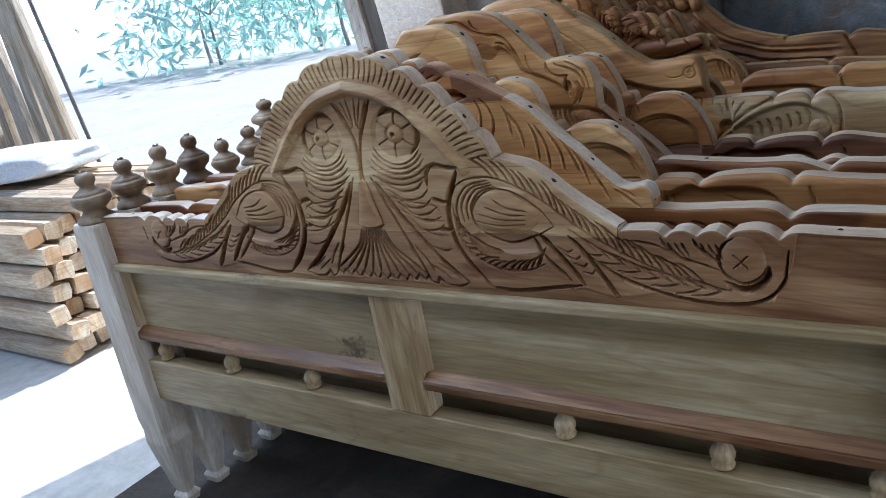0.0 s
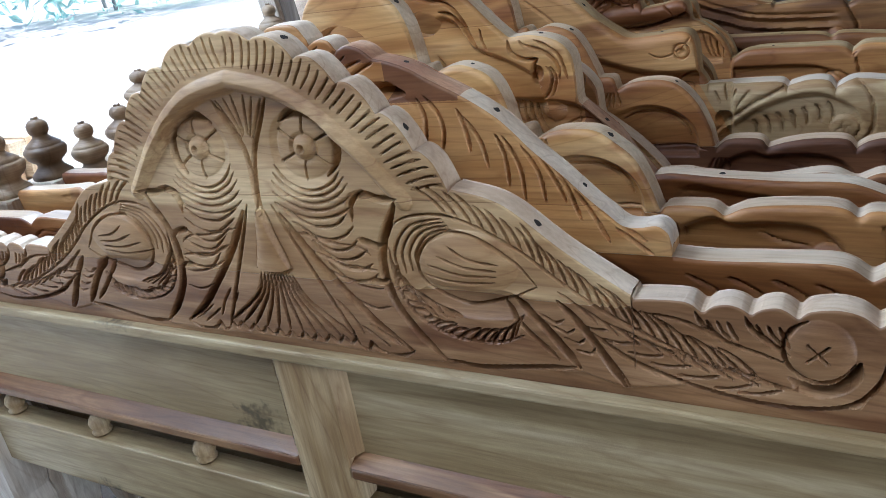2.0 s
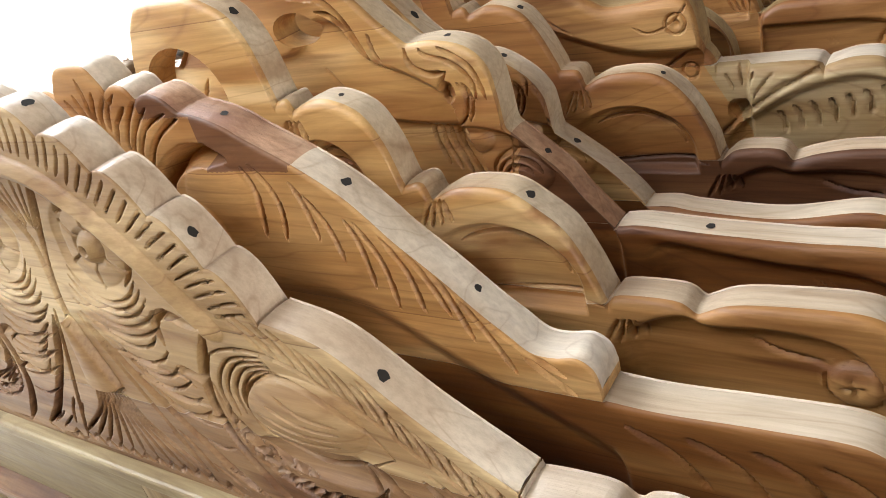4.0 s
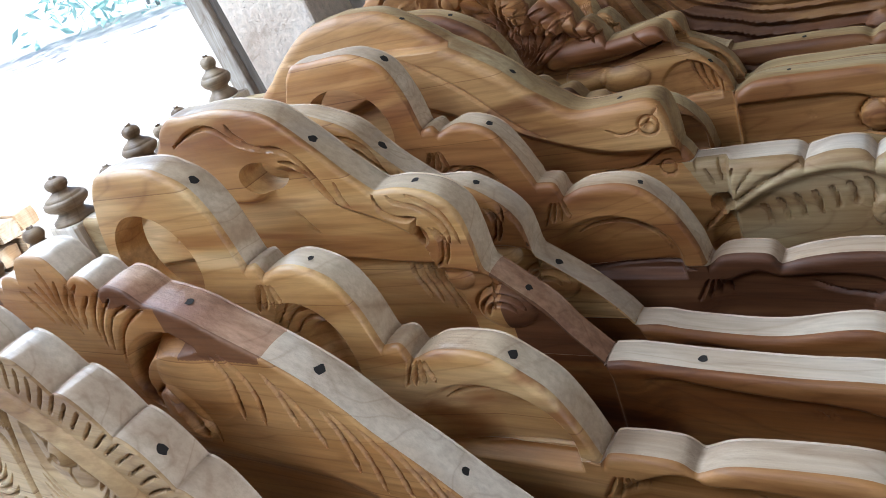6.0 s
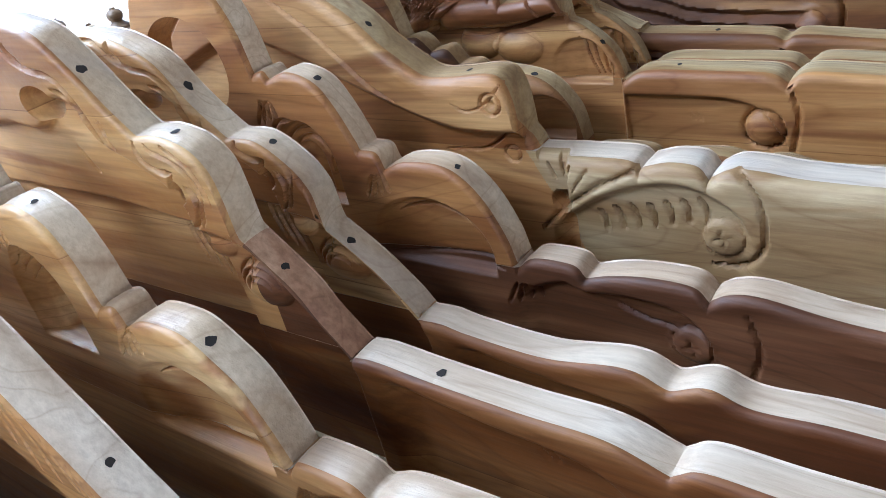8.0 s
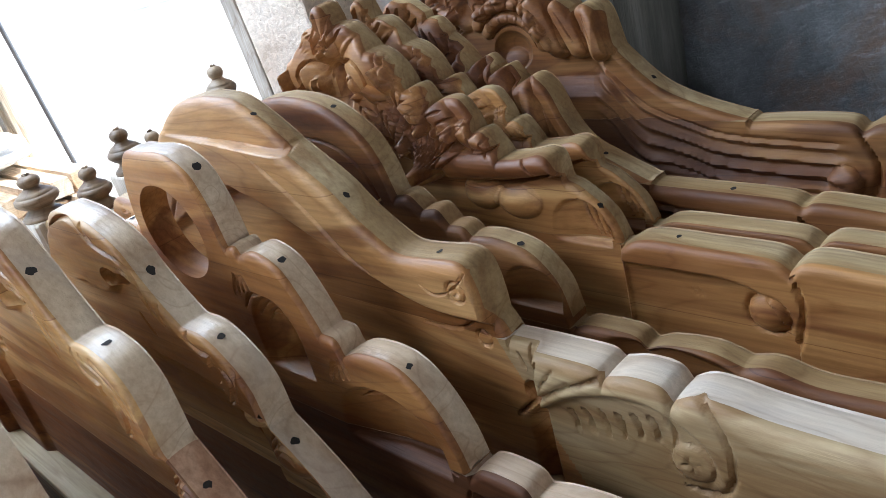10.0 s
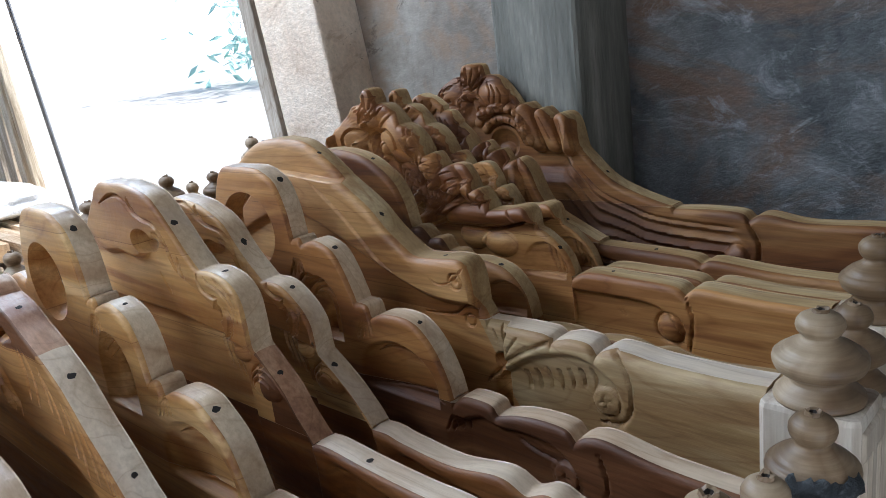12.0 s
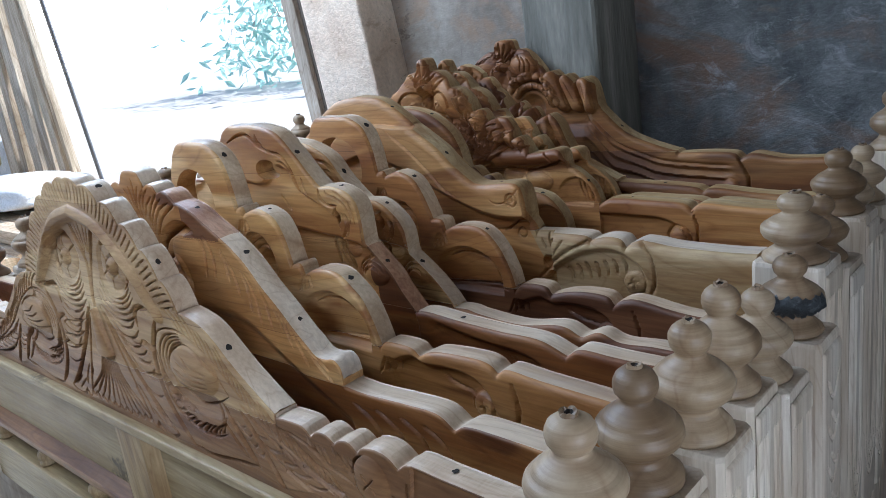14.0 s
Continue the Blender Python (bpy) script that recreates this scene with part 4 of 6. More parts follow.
    for k in range(2):
        x = 0.532 + 0.046 * k
        r.cut([(x, 0.836), (x + 0.006, 0.822), (x + 0.026, 0.806), (x + 0.040, 0.800)], 0.0030, 0.008)
        fan(r, [(x + 0.010, 0.828), (x + 0.016, 0.816), (x + 0.026, 0.808)], [(x + 0.030, 0.828), (x + 0.034, 0.818), (x + 0.040, 0.808)], 3, 0.0021, 0.006)
    # roundel with a small cross, over a dark crescent
    r.area(knob(0.643, 0.806, 0.031, 0.034, 0.006))
    r.cut([(0.643 + 0.031 * math.cos(a), 0.806 + 0.033 * math.sin(a)) for a in np.linspace(1.9, 6.0, 12)], 0.0026, 0.008)
    r.cut([(0.643 + 0.034 * math.cos(a), 0.799 + 0.037 * math.sin(a)) for a in np.linspace(3.9, 6.25, 9)], 0.0065, 0.014)
    for sgn in (1, -1):
        r.cut([(0.633, 0.805 - 0.009 * sgn), (0.651, 0.805 + 0.009 * sgn)], 0.0016, 0.004, taper=False)

    # the ground of the rail lies lower than the carving
    def ground(X, Z):
        a = np.abs(X)
        low = np.interp(a, (0.0, 0.11, 0.19, 0.24, 0.32, 0.41, 0.457, 0.52, 0.61, 0.68, 0.705, 0.72), (0.738, 0.735, 0.732, 0.735, 0.738, 0.748, 0.735, 0.750, 0.738, 0.748, 0.80, 0.9))
        return 0.005 * np.clip((low - Z) / 0.003, 0, 1)
    r.area(ground)


def below(pts, depth, soft=0.01, side=0.012):
    """Sinks the face under a smooth line given for the right half, mirrored to the left."""
    c = spline(pts, 0.004)

    def fn(X, Z):
        a = np.abs(X)
        z = np.interp(a, c[:, 0], c[:, 1])
        inside = np.clip(np.minimum(a - c[0, 0], c[-1, 0] - a) / side, 0, 1) if c[0, 0] > 0.01 else np.clip((c[-1, 0] - a) / side, 0, 1)
        k = np.clip((z - Z) / soft, 0, 1) * inside
        return depth * k * k * (3 - 2 * k)
    return fn


def hollow(cx, cz, ra, rb, z0, depth, soft=0.007):
    """A flat-bottomed hollow under an arch: inside the arch and above z0, running out gently on the side of the middle."""
    def fn(X, Z):
        a = np.abs(X)
        q = np.sqrt(((a - cx) / ra) ** 2 + (np.maximum(Z - cz, 0) / rb) ** 2)
        k = np.clip(np.minimum((1 - q) * min(ra, rb), Z - z0) / soft, 0, 1)
        return depth * k * k * (3 - 2 * k) * np.clip((a - cx + ra) / (1.1 * ra), 0, 1)
    return fn


def ridges(line, x0, x1, d0, n, pitch, depth, fade=0.03):
    """Long mouldings that run parallel to a sweeping line."""
    c = spline(line, 0.004)
    slope = np.gradient(c[:, 1], c[:, 0])

    def fn(X, Z):
        a = np.abs(X)
        d = (np.interp(a, c[:, 0], c[:, 1]) - Z) / np.sqrt(1 + np.interp(a, c[:, 0], slope) ** 2) - d0
        on = np.clip(d / 0.006, 0, 1) * np.clip((n * pitch - d) / 0.006, 0, 1) * np.clip((a - x0) / fade, 0, 1) * np.clip((x1 - a) / fade, 0, 1)
        return depth * on * (0.5 + 0.5 * np.cos(2 * math.pi * d / pitch)) ** 0.8
    return fn


def ridge(a, b, w, h, taper=0.0):
    """A rounded finger that stands proud along a straight line."""
    a, b = np.array(a, float), np.array(b, float)

    def fn(X, Z):
        x = np.abs(X)
        ab = b - a
        t = np.clip(((x - a[0]) * ab[0] + (Z - a[1]) * ab[1]) / (ab @ ab), 0, 1)
        d = np.hypot(x - a[0] - t * ab[0], Z - a[1] - t * ab[1]) / (w * (1 - taper * t))
        return -h * np.sqrt(np.clip(1 - d * d, 0, 1))
    return fn


def ring(r, cx, cz, rad, w=0.0022, d=0.004, a0=0.0, a1=6.2):
    r.cut([(cx + rad * math.cos(a), cz + rad * math.sin(a)) for a in np.linspace(a0, a1, 14)], w, d, taper=False)


def cross(r, cx, cz, s=0.008):
    for sg in (1, -1):
        r.cut([(cx - s, cz - s * 0.25 * sg), (cx + s, cz + s * 0.25 * sg)] if sg > 0 else [(cx + s * 0.25, cz - s), (cx - s * 0.25, cz + s)], 0.0018, 0.003, taper=False)


def relief_second(r):
    """Ray fan at the crown, a hooked volute, and a shoulder with long drooping feathers."""
    for p in ([(-0.038, 1.097), (-0.024, 1.080), (-0.010, 1.062)], [(-0.018, 1.102), (-0.006, 1.084), (0.006, 1.060)], [(-0.001, 1.106), (0.006, 1.083), (0.015, 1.058)], [(0.014, 1.121), (0.015, 1.101), (0.014, 1.072), (0.021, 1.058)],
              [(0.031, 1.108), (0.020, 1.085), (0.018, 1.066), (0.026, 1.050)], [(0.048, 1.103), (0.032, 1.088), (0.026, 1.072), (0.029, 1.056)], [(0.062, 1.104), (0.044, 1.090), (0.034, 1.068)], [(0.070, 1.092), (0.049, 1.076), (0.038, 1.056)],
              [(0.092, 1.100), (0.069, 1.080), (0.054, 1.060), (0.052, 1.046)], [(0.100, 1.090), (0.074, 1.072), (0.058, 1.051), (0.054, 1.036)], [(0.122, 1.084), (0.090, 1.072), (0.070, 1.052), (0.062, 1.034)]):
        r.cut(p, 0.0023, 0.0048, both=False)
    # the hooked volute: a broad rounded band over a dark crescent
    r.cut([(0.139, 1.080), (0.114, 1.070), (0.092, 1.056), (0.074, 1.034), (0.066, 1.014)], 0.0030, 0.005)
    r.cut([(0.176, 1.041), (0.146, 1.045), (0.120, 1.041), (0.094, 1.028), (0.076, 1.006), (0.076, 0.984), (0.088, 0.970)], 0.0110, 0.022)
    r.area(knob(0.152, 1.000, 0.046, 0.040, 0.005))
    # a curled leaf inside the hook
    r.area(knob(0.118, 0.966, 0.030, 0.034, 0.008))
    r.cut([(0.088, 0.984), (0.108, 0.995), (0.130, 0.982), (0.143, 0.955), (0.143, 0.935)], 0.0030, 0.006)
    r.cut([(0.116, 0.982), (0.127, 0.968), (0.130, 0.942)], 0.0085, 0.014)
    # feathers: long slender gouges that hang from the shoulder and follow its slope
    for p in ([(0.192, 1.034), (0.200, 1.012), (0.198, 0.990), (0.192, 0.966)], [(0.203, 1.036), (0.219, 1.014), (0.223, 0.992), (0.216, 0.964)], [(0.244, 1.020), (0.252, 0.996), (0.256, 0.967)],
              [(0.252, 1.010), (0.270, 0.980), (0.277, 0.947)], [(0.290, 0.988), (0.299, 0.962), (0.301, 0.925)], [(0.299, 0.986), (0.316, 0.950), (0.320, 0.907)],
              [(0.321, 0.974), (0.339, 0.942), (0.345, 0.906)], [(0.338, 0.966), (0.357, 0.936), (0.370, 0.906)], [(0.356, 0.950), (0.372, 0.925), (0.386, 0.884)],
              [(0.380, 0.922), (0.398, 0.896), (0.418, 0.858)], [(0.402, 0.902), (0.425, 0.885), (0.460, 0.862)], [(0.426, 0.877), (0.444, 0.862), (0.466, 0.846)]):
        r.cut(p, 0.0030, 0.0064)
    r.area(below([(0.0, 0.93), (0.20, 0.925), (0.28, 0.915), (0.36, 0.872), (0.44, 0.830), (0.50, 0.800)], 0.012, 0.035))
    for p in ([(0.500, 0.826), (0.535, 0.806), (0.560, 0.778)], [(0.545, 0.826), (0.580, 0.806), (0.602, 0.780)], [(0.590, 0.826), (0.622, 0.808), (0.640, 0.784)], [(0.632, 0.824), (0.660, 0.808), (0.676, 0.786)]):
        r.cut(p, 0.0028, 0.005)


def relief_scroll(r, s=0.0, k6=0.0):
    """Three rounded lobes with flat-bottomed hollows, ribbed collars, and a long leaf over an eye on the rail."""
    c1 = (0.182 + k6 * 0.014, 0.952 + s, 0.047, 0.057)
    c2 = (0.350 + k6 * 0.004, 0.864 + s, 0.082, 0.065)
    r.area(hollow(*c1, 0.905 + s, 0.016, 0.006))
    r.area(hollow(*c2, 0.840 + s, 0.015, 0.009))
    r.area(hollow(0.188, 0.945 + s, 0.024, 0.034, 0.910 + s, 0.010, 0.005))
    r.cut([(0.146, 0.984 + s), (0.168, 1.006 + s), (0.200, 1.000 + s), (0.222, 0.968 + s), (0.224, 0.936 + s)], 0.0030, 0.006)
    for q in (0.78, 0.56):
        r.cut([(c1[0] + c1[2] * q * math.cos(a), c1[1] + c1[3] * q * math.sin(a)) for a in np.linspace(-0.5, 2.6, 9)], 0.0028, 0.005)
    r.cut([(c2[0] + c2[2] * 0.80 * math.cos(a), c2[1] + c2[3] * 0.78 * math.sin(a)) for a in np.linspace(0.2, 2.2, 9)], 0.0026, 0.004)
    r.cut([(0.285, 0.850 + s), (0.345, 0.854 + s), (0.412, 0.858 + s), (0.447, 0.852 + s)], 0.0024, 0.003)
    for x, z in ((0.148, 1.036 + s), (0.292, 0.955 + s), (0.458, 0.846 + s)):
        for k in range(4):
            r.cut([(x + 0.005 * k, z - 0.006), (x - 0.016 + 0.012 * k, z - 0.036 + 0.003 * k)], 0.0028, 0.0046)
    r.area(below([(0.440, 0.822 + s), (0.503, 0.852 + s), (0.533, 0.846 + s), (0.574, 0.849 + s), (0.619, 0.845 + s), (0.646, 0.830 + s), (0.662, 0.806 + s), (0.675, 0.77 + s)], 0.013, 0.012, 0.04))
    r.area(knob(0.637, 0.798 + s, 0.026, 0.024, 0.010))
    ring(r, 0.637, 0.798 + s, 0.021)
    cross(r, 0.637, 0.798 + s)
    r.cut([(0.560, 0.830 + s), (0.585, 0.818 + s), (0.621, 0.812 + s)], 0.0026, 0.004)
    r.cut([(0.690, 0.850 + s), (0.700, 0.81 + s), (0.690, 0.77 + s)], 0.0030, 0.005)


def relief_wave(r, s=0.0):
    """Curling wave with long flowing cuts, a ribbed volute and leaves beneath."""
    r.cut([(-0.029, 1.137 + s), (0.003, 1.149 + s), (0.029, 1.153 + s), (0.048, 1.147 + s), (0.069, 1.131 + s), (0.098, 1.121 + s), (0.121, 1.118 + s), (0.140, 1.107 + s), (0.154, 1.088 + s), (0.165, 1.062 + s), (0.175, 1.043 + s), (0.190, 1.034 + s)], 0.0034, 0.0070, both=False)
    r.cut([(0.066, 1.152 + s), (0.070, 1.140 + s), (0.085, 1.129 + s)], 0.0030, 0.0065, both=False)
    r.cut([(0.118, 1.104 + s), (0.135, 1.099 + s), (0.148, 1.085 + s), (0.160, 1.069 + s), (0.168, 1.052 + s)], 0.0036, 0.008)
    r.cut([(0.179, 1.076 + s), (0.180, 1.059 + s), (0.186, 1.046 + s)], 0.0022, 0.005)
    r.area(below([(0.0, 1.070 + s), (0.06, 1.066 + s), (0.11, 1.098 + s), (0.14, 1.092 + s), (0.165, 1.055 + s), (0.21, 1.036 + s), (0.25, 1.012 + s), (0.262, 0.985 + s), (0.275, 0.90 + s), (0.29, 0.70 + s)], 0.010, 0.012, 0.02))
    # ribbed volute at the end of the wave
    r.cut([(0.236, 1.056 + s), (0.243, 1.048 + s), (0.264, 1.042 + s), (0.283, 1.029 + s), (0.291, 1.014 + s), (0.291, 1.001 + s)], 0.0027, 0.0066)
    r.cut([(0.259, 1.055 + s), (0.273, 1.047 + s), (0.291, 1.034 + s), (0.298, 1.016 + s), (0.302, 1.001 + s)], 0.0027, 0.0066)
    r.cut([(0.273, 1.018 + s), (0.280, 1.002 + s), (0.273, 0.981 + s), (0.264, 0.973 + s)], 0.0028, 0.0068)
    r.cut([(0.279, 1.017 + s), (0.286, 0.999 + s), (0.279, 0.978 + s)], 0.0028, 0.0068)
    r.cut([(0.219, 1.056 + s), (0.222, 1.039 + s), (0.242, 1.029 + s), (0.262, 1.030 + s)], 0.0034, 0.0075)
    r.area(dish(0.258, 1.009 + s, 0.010, 0.012, 0.014))
    r.cut([(0.262, 1.030 + s), (0.252, 1.016 + s), (0.250, 1.000 + s), (0.262, 0.990 + s)], 0.0028, 0.006)
    # leaves in the shade under the volute
    r.area(below([(0.0, 0.985 + s), (0.12, 0.985 + s), (0.230, 0.975 + s), (0.290, 0.972 + s), (0.330, 0.956 + s), (0.385, 0.896 + s), (0.42, 0.85 + s)], 0.016, 0.014))
    r.area(knob(0.272, 0.952 + s, 0.020, 0.016, 0.010))
    r.area(knob(0.318, 0.915 + s, 0.034, 0.026, 0.012))
    for q in (0.016, 0.025, 0.034):
        r.cut([(0.318 + q * math.cos(a), 0.912 + s + q * 0.8 * math.sin(a)) for a in np.linspace(0.2, 3.3, 9)], 0.0026, 0.006)
    for k in range(4):
        r.cut([(0.214 + 0.010 * k, 0.972 + s - 0.003 * k), (0.212 + 0.012 * k, 0.950 + s - 0.004 * k), (0.222 + 0.014 * k, 0.918 + s - 0.006 * k)], 0.0028, 0.006)
    r.cut([(0.100, 1.040 + s), (0.112, 1.022 + s), (0.122, 1.012 + s)], 0.0024, 0.004)
    # hollow of the rail under a soft edge
    r.area(below([(0.435, 0.860 + s), (0.490, 0.848 + s), (0.560, 0.838 + s), (0.620, 0.832 + s), (0.660, 0.815 + s), (0.690, 0.775 + s)], 0.014, 0.016, 0.04))
    for k in range(2):
        r.cut([(0.590 + 0.009 * k, 0.812 + s), (0.597 + 0.009 * k, 0.803 + s)], 0.0018, 0.003, taper=False)


def relief_snout(r):
    """A long rounded form that slopes to a head with a bored dot, and a coiled shell on the rail."""
    r.area(below([(0.0, 1.060), (0.10, 1.028), (0.20, 0.985), (0.30, 0.948), (0.37, 0.938), (0.47, 0.944)], 0.018, 0.020, 0.01))
    def cap(X, Z):                                         # the crown is set back behind a narrow ledge
        line = np.interp(X, (-0.16, 0.0, 0.10, 0.185, 0.20), (1.126, 1.114, 1.105, 1.100, 1.2))
        return 0.016 * np.clip((Z - line) / 0.004, 0, 1) * np.clip((X + 0.16) / 0.2, 0.15, 1)
    r.area(cap)
    r.cut([(0.075, 1.100), (0.150, 1.045), (0.215, 0.985), (0.25, 0.965)], 0.0040, 0.004)
    ring(r, 0.387, 0.966, 0.0125)
    r.area(dish(0.387, 0.966, 0.006, 0.006, 0.005))
    r.cut([(0.334, 0.966), (0.350, 0.957), (0.372, 0.962), (0.392, 0.976), (0.404, 0.992)], 0.0020, 0.003)
    # a second, smaller head in the shade
    r.cut([(0.300, 0.900), (0.359, 0.905), (0.401, 0.930), (0.440, 0.914)], 0.0026, 0.005)
    ring(r, 0.394, 0.900, 0.010)
    r.area(dish(0.452, 0.846, 0.016, 0.014, 0.020))
    # rays above the shell
    for p in ([(0.436, 0.893), (0.446, 0.872)], [(0.452, 0.903), (0.456, 0.878)], [(0.473, 0.900), (0.464, 0.872)], [(0.494, 0.897), (0.472, 0.868)], [(0.512, 0.888), (0.482, 0.864)]):
        r.cut(p, 0.0020, 0.0042)
    # the shell: a rope edge, ribs and a coiled eye
    r.area(below([(0.430, 0.812), (0.470, 0.846), (0.523, 0.878), (0.585, 0.892), (0.630, 0.878), (0.658, 0.850), (0.668, 0.800)], 0.011, 0.012, 0.025))
    r.cut([(0.418, 0.806), (0.483, 0.864), (0.562, 0.908)], 0.0036, 0.006)
    r.cut([(0.600, 0.918), (0.640, 0.910), (0.668, 0.878), (0.672, 0.830), (0.650, 0.800), (0.618, 0.796)], 0.0034, 0.007)
    for k in range(7):
        x, z = 0.497 + 0.0185 * k, 0.846 + 0.0055 * k - 0.0002 * k * k
        r.cut([(x, z), (x + 0.007, z - 0.012), (x + 0.009, z - 0.030)], 0.0030, 0.0070)
    r.area(knob(0.632, 0.830, 0.026, 0.026, 0.008))
    ring(r, 0.632, 0.830, 0.022, 0.0022, 0.004)
    cross(r, 0.632, 0.830, 0.010)


def relief_pearl(r):
    r.cut([(0.02, 1.075), (0.08, 1.062), (0.125, 1.025), (0.145, 0.985)], 0.0030, 0.005)
    r.area(hollow(0.372, 0.880, 0.044, 0.046, 0.868, 0.014))
    r.area(below([(0.45, 0.850), (0.52, 0.858), (0.60, 0.850), (0.66, 0.815)], 0.010, 0.014, 0.04))


def leaf(r, cx, cz, ln, rb, ang, h=0.010, veins=4):
    """A plump pointed leaf standing proud, with veins."""
    ca, sa = math.cos(ang), math.sin(ang)

    def fn(X, Z):
        a = np.abs(X)
        u, v = (a - cx) * ca + (Z - cz) * sa, -(a - cx) * sa + (Z - cz) * ca
        w = rb * np.clip(1 - (u / ln) ** 2, 0, 1) ** 0.7 + 1e-6
        return -h * np.clip(1 - (v / w) ** 2, 0, 1) ** 0.6 * (np.abs(u) < ln)
    r.area(fn)
    for k in range(veins):
        f = -0.6 + 1.2 * k / max(1, veins - 1)
        u0, u1 = f * ln, (f + 0.35) * ln
        for sg in (1, -1):
            p = [(u0, 0.0), ((u0 + u1) / 2, sg * rb * 0.45), (u1, sg * rb * 0.75)]
            r.cut([(cx + u * ca - v * sa, cz + u * sa + v * ca) for u, v in p], 0.0024, 0.005)


def curl(r, cx, cz, rx, rz, turn0=3.4, turn1=-4.2, w=0.0034, d=0.010):
    """A spiral cut that winds into a volute."""
    r.cut([(cx + q * math.cos(a) * rx, cz + q * math.sin(a) * rz) for a, q in zip(np.linspace(turn0, turn1, 20), np.linspace(1.0, 0.22, 20))], w, d)


def relief_bloom(r):
    """Leafy crown with two volutes, ruffled leaves, a curled branch and a framed rail."""
    r.area(below([(0.0, 1.30), (0.10, 1.30), (0.16, 1.20), (0.24, 1.10), (0.36, 1.04), (0.46, 0.93)], 0.018, 0.01))
    r.area(ridge((0.0, 1.165), (0.0, 1.222), 0.026, 0.016))
    r.area(ridge((0.014, 1.168), (0.052, 1.196), 0.020, 0.012))
    for i in range(7):
        a = math.radians(36 + 18 * i)
        r.cut([(0.010 * math.cos(a), 1.160 + 0.010 * math.sin(a)), (0.054 * math.cos(a), 1.160 + 0.060 * math.sin(a))], 0.0028, 0.009, both=False)
    r.area(knob(0.078, 1.135, 0.058, 0.050, 0.022))
    curl(r, 0.052, 1.118, 0.040, 0.040)
    r.area(knob(0.040, 1.108, 0.016, 0.022, 0.012))
    r.area(dish(0.004, 1.120, 0.016, 0.050, 0.020, False))
    for k in range(3):
        r.cut([(0.090 + 0.016 * k, 1.170 - 0.012 * k), (0.104 + 0.014 * k, 1.140 - 0.014 * k), (0.100 + 0.014 * k, 1.104 - 0.014 * k)], 0.0022, 0.006)
    leaf(r, 0.140, 1.090, 0.060, 0.026, -0.95, 0.020, 5)
    leaf(r, 0.100, 1.060, 0.056, 0.024, -1.25, 0.018, 5)
    leaf(r, 0.188, 1.062, 0.048, 0.024, -0.60, 0.018, 4)
    leaf(r, 0.052, 1.050, 0.050, 0.024, -1.40, 0.015, 4)
    for k in range(6):                                     # cross-hatched ground between the volutes and the fan
        r.cut([(0.030 + 0.018 * k, 1.078), (0.070 + 0.018 * k, 1.000)], 0.0014, 0.004)
        r.cut([(0.090 + 0.018 * k, 1.078), (0.050 + 0.018 * k, 1.000)], 0.0014, 0.004)
    # ruffled fan
    for i in range(9):
        a = math.radians(30 + 17 * i)
        r.area(ridge((0.166, 0.988), (0.166 + 0.058 * math.cos(a), 0.992 + 0.056 * math.sin(a)), 0.0085, 0.014))
        a += math.radians(8.5)
        r.cut([(0.166 + 0.012 * math.cos(a), 0.990 + 0.012 * math.sin(a)), (0.166 + 0.060 * math.cos(a), 0.992 + 0.058 * math.sin(a))], 0.0024, 0.010)
    leaf(r, 0.246, 1.036, 0.036, 0.020, -0.35, 0.018, 3)
    # branch with its cut end, and rounded fruit beneath it
    r.area(ridge((0.20, 0.992), (0.368, 1.006), 0.021, 0.022))
    r.cut([(0.216, 0.974), (0.280, 0.968), (0.34, 0.982), (0.374, 0.994)], 0.0040, 0.012)
    r.cut([(0.330, 1.012), (0.344, 0.996), (0.350, 0.980)], 0.0022, 0.005)
    r.area(knob(0.240, 0.952, 0.034, 0.026, 0.016))
    r.area(knob(0.302, 0.944, 0.038, 0.026, 0.016))
    r.area(hollow(0.392, 0.906, 0.046, 0.050, 0.890, 0.012))
    for k in range(4):
        r.cut([(0.396 + 0.014 * k, 0.956 - 0.012 * k), (0.402 + 0.012 * k, 0.928 - 0.008 * k), (0.414 + 0.008 * k, 0.902)], 0.0022, 0.004)
    r.area(below([(0.454, 0.886), (0.505, 0.886), (0.590, 0.884), (0.636, 0.866), (0.658, 0.830), (0.668, 0.79)], 0.012, 0.008, 0.006))
    r.area(knob(0.632, 0.842, 0.024, 0.024, 0.012))
    ring(r, 0.632, 0.842, 0.026, 0.0026, 0.005)
    for k in range(2):
        r.cut([(0.540 + 0.008 * k, 0.858), (0.547 + 0.008 * k, 0.849)], 0.0018, 0.003, taper=False)
    r.cut([(0.662, 0.898), (0.672, 0.86), (0.664, 0.80)], 0.0034, 0.006)


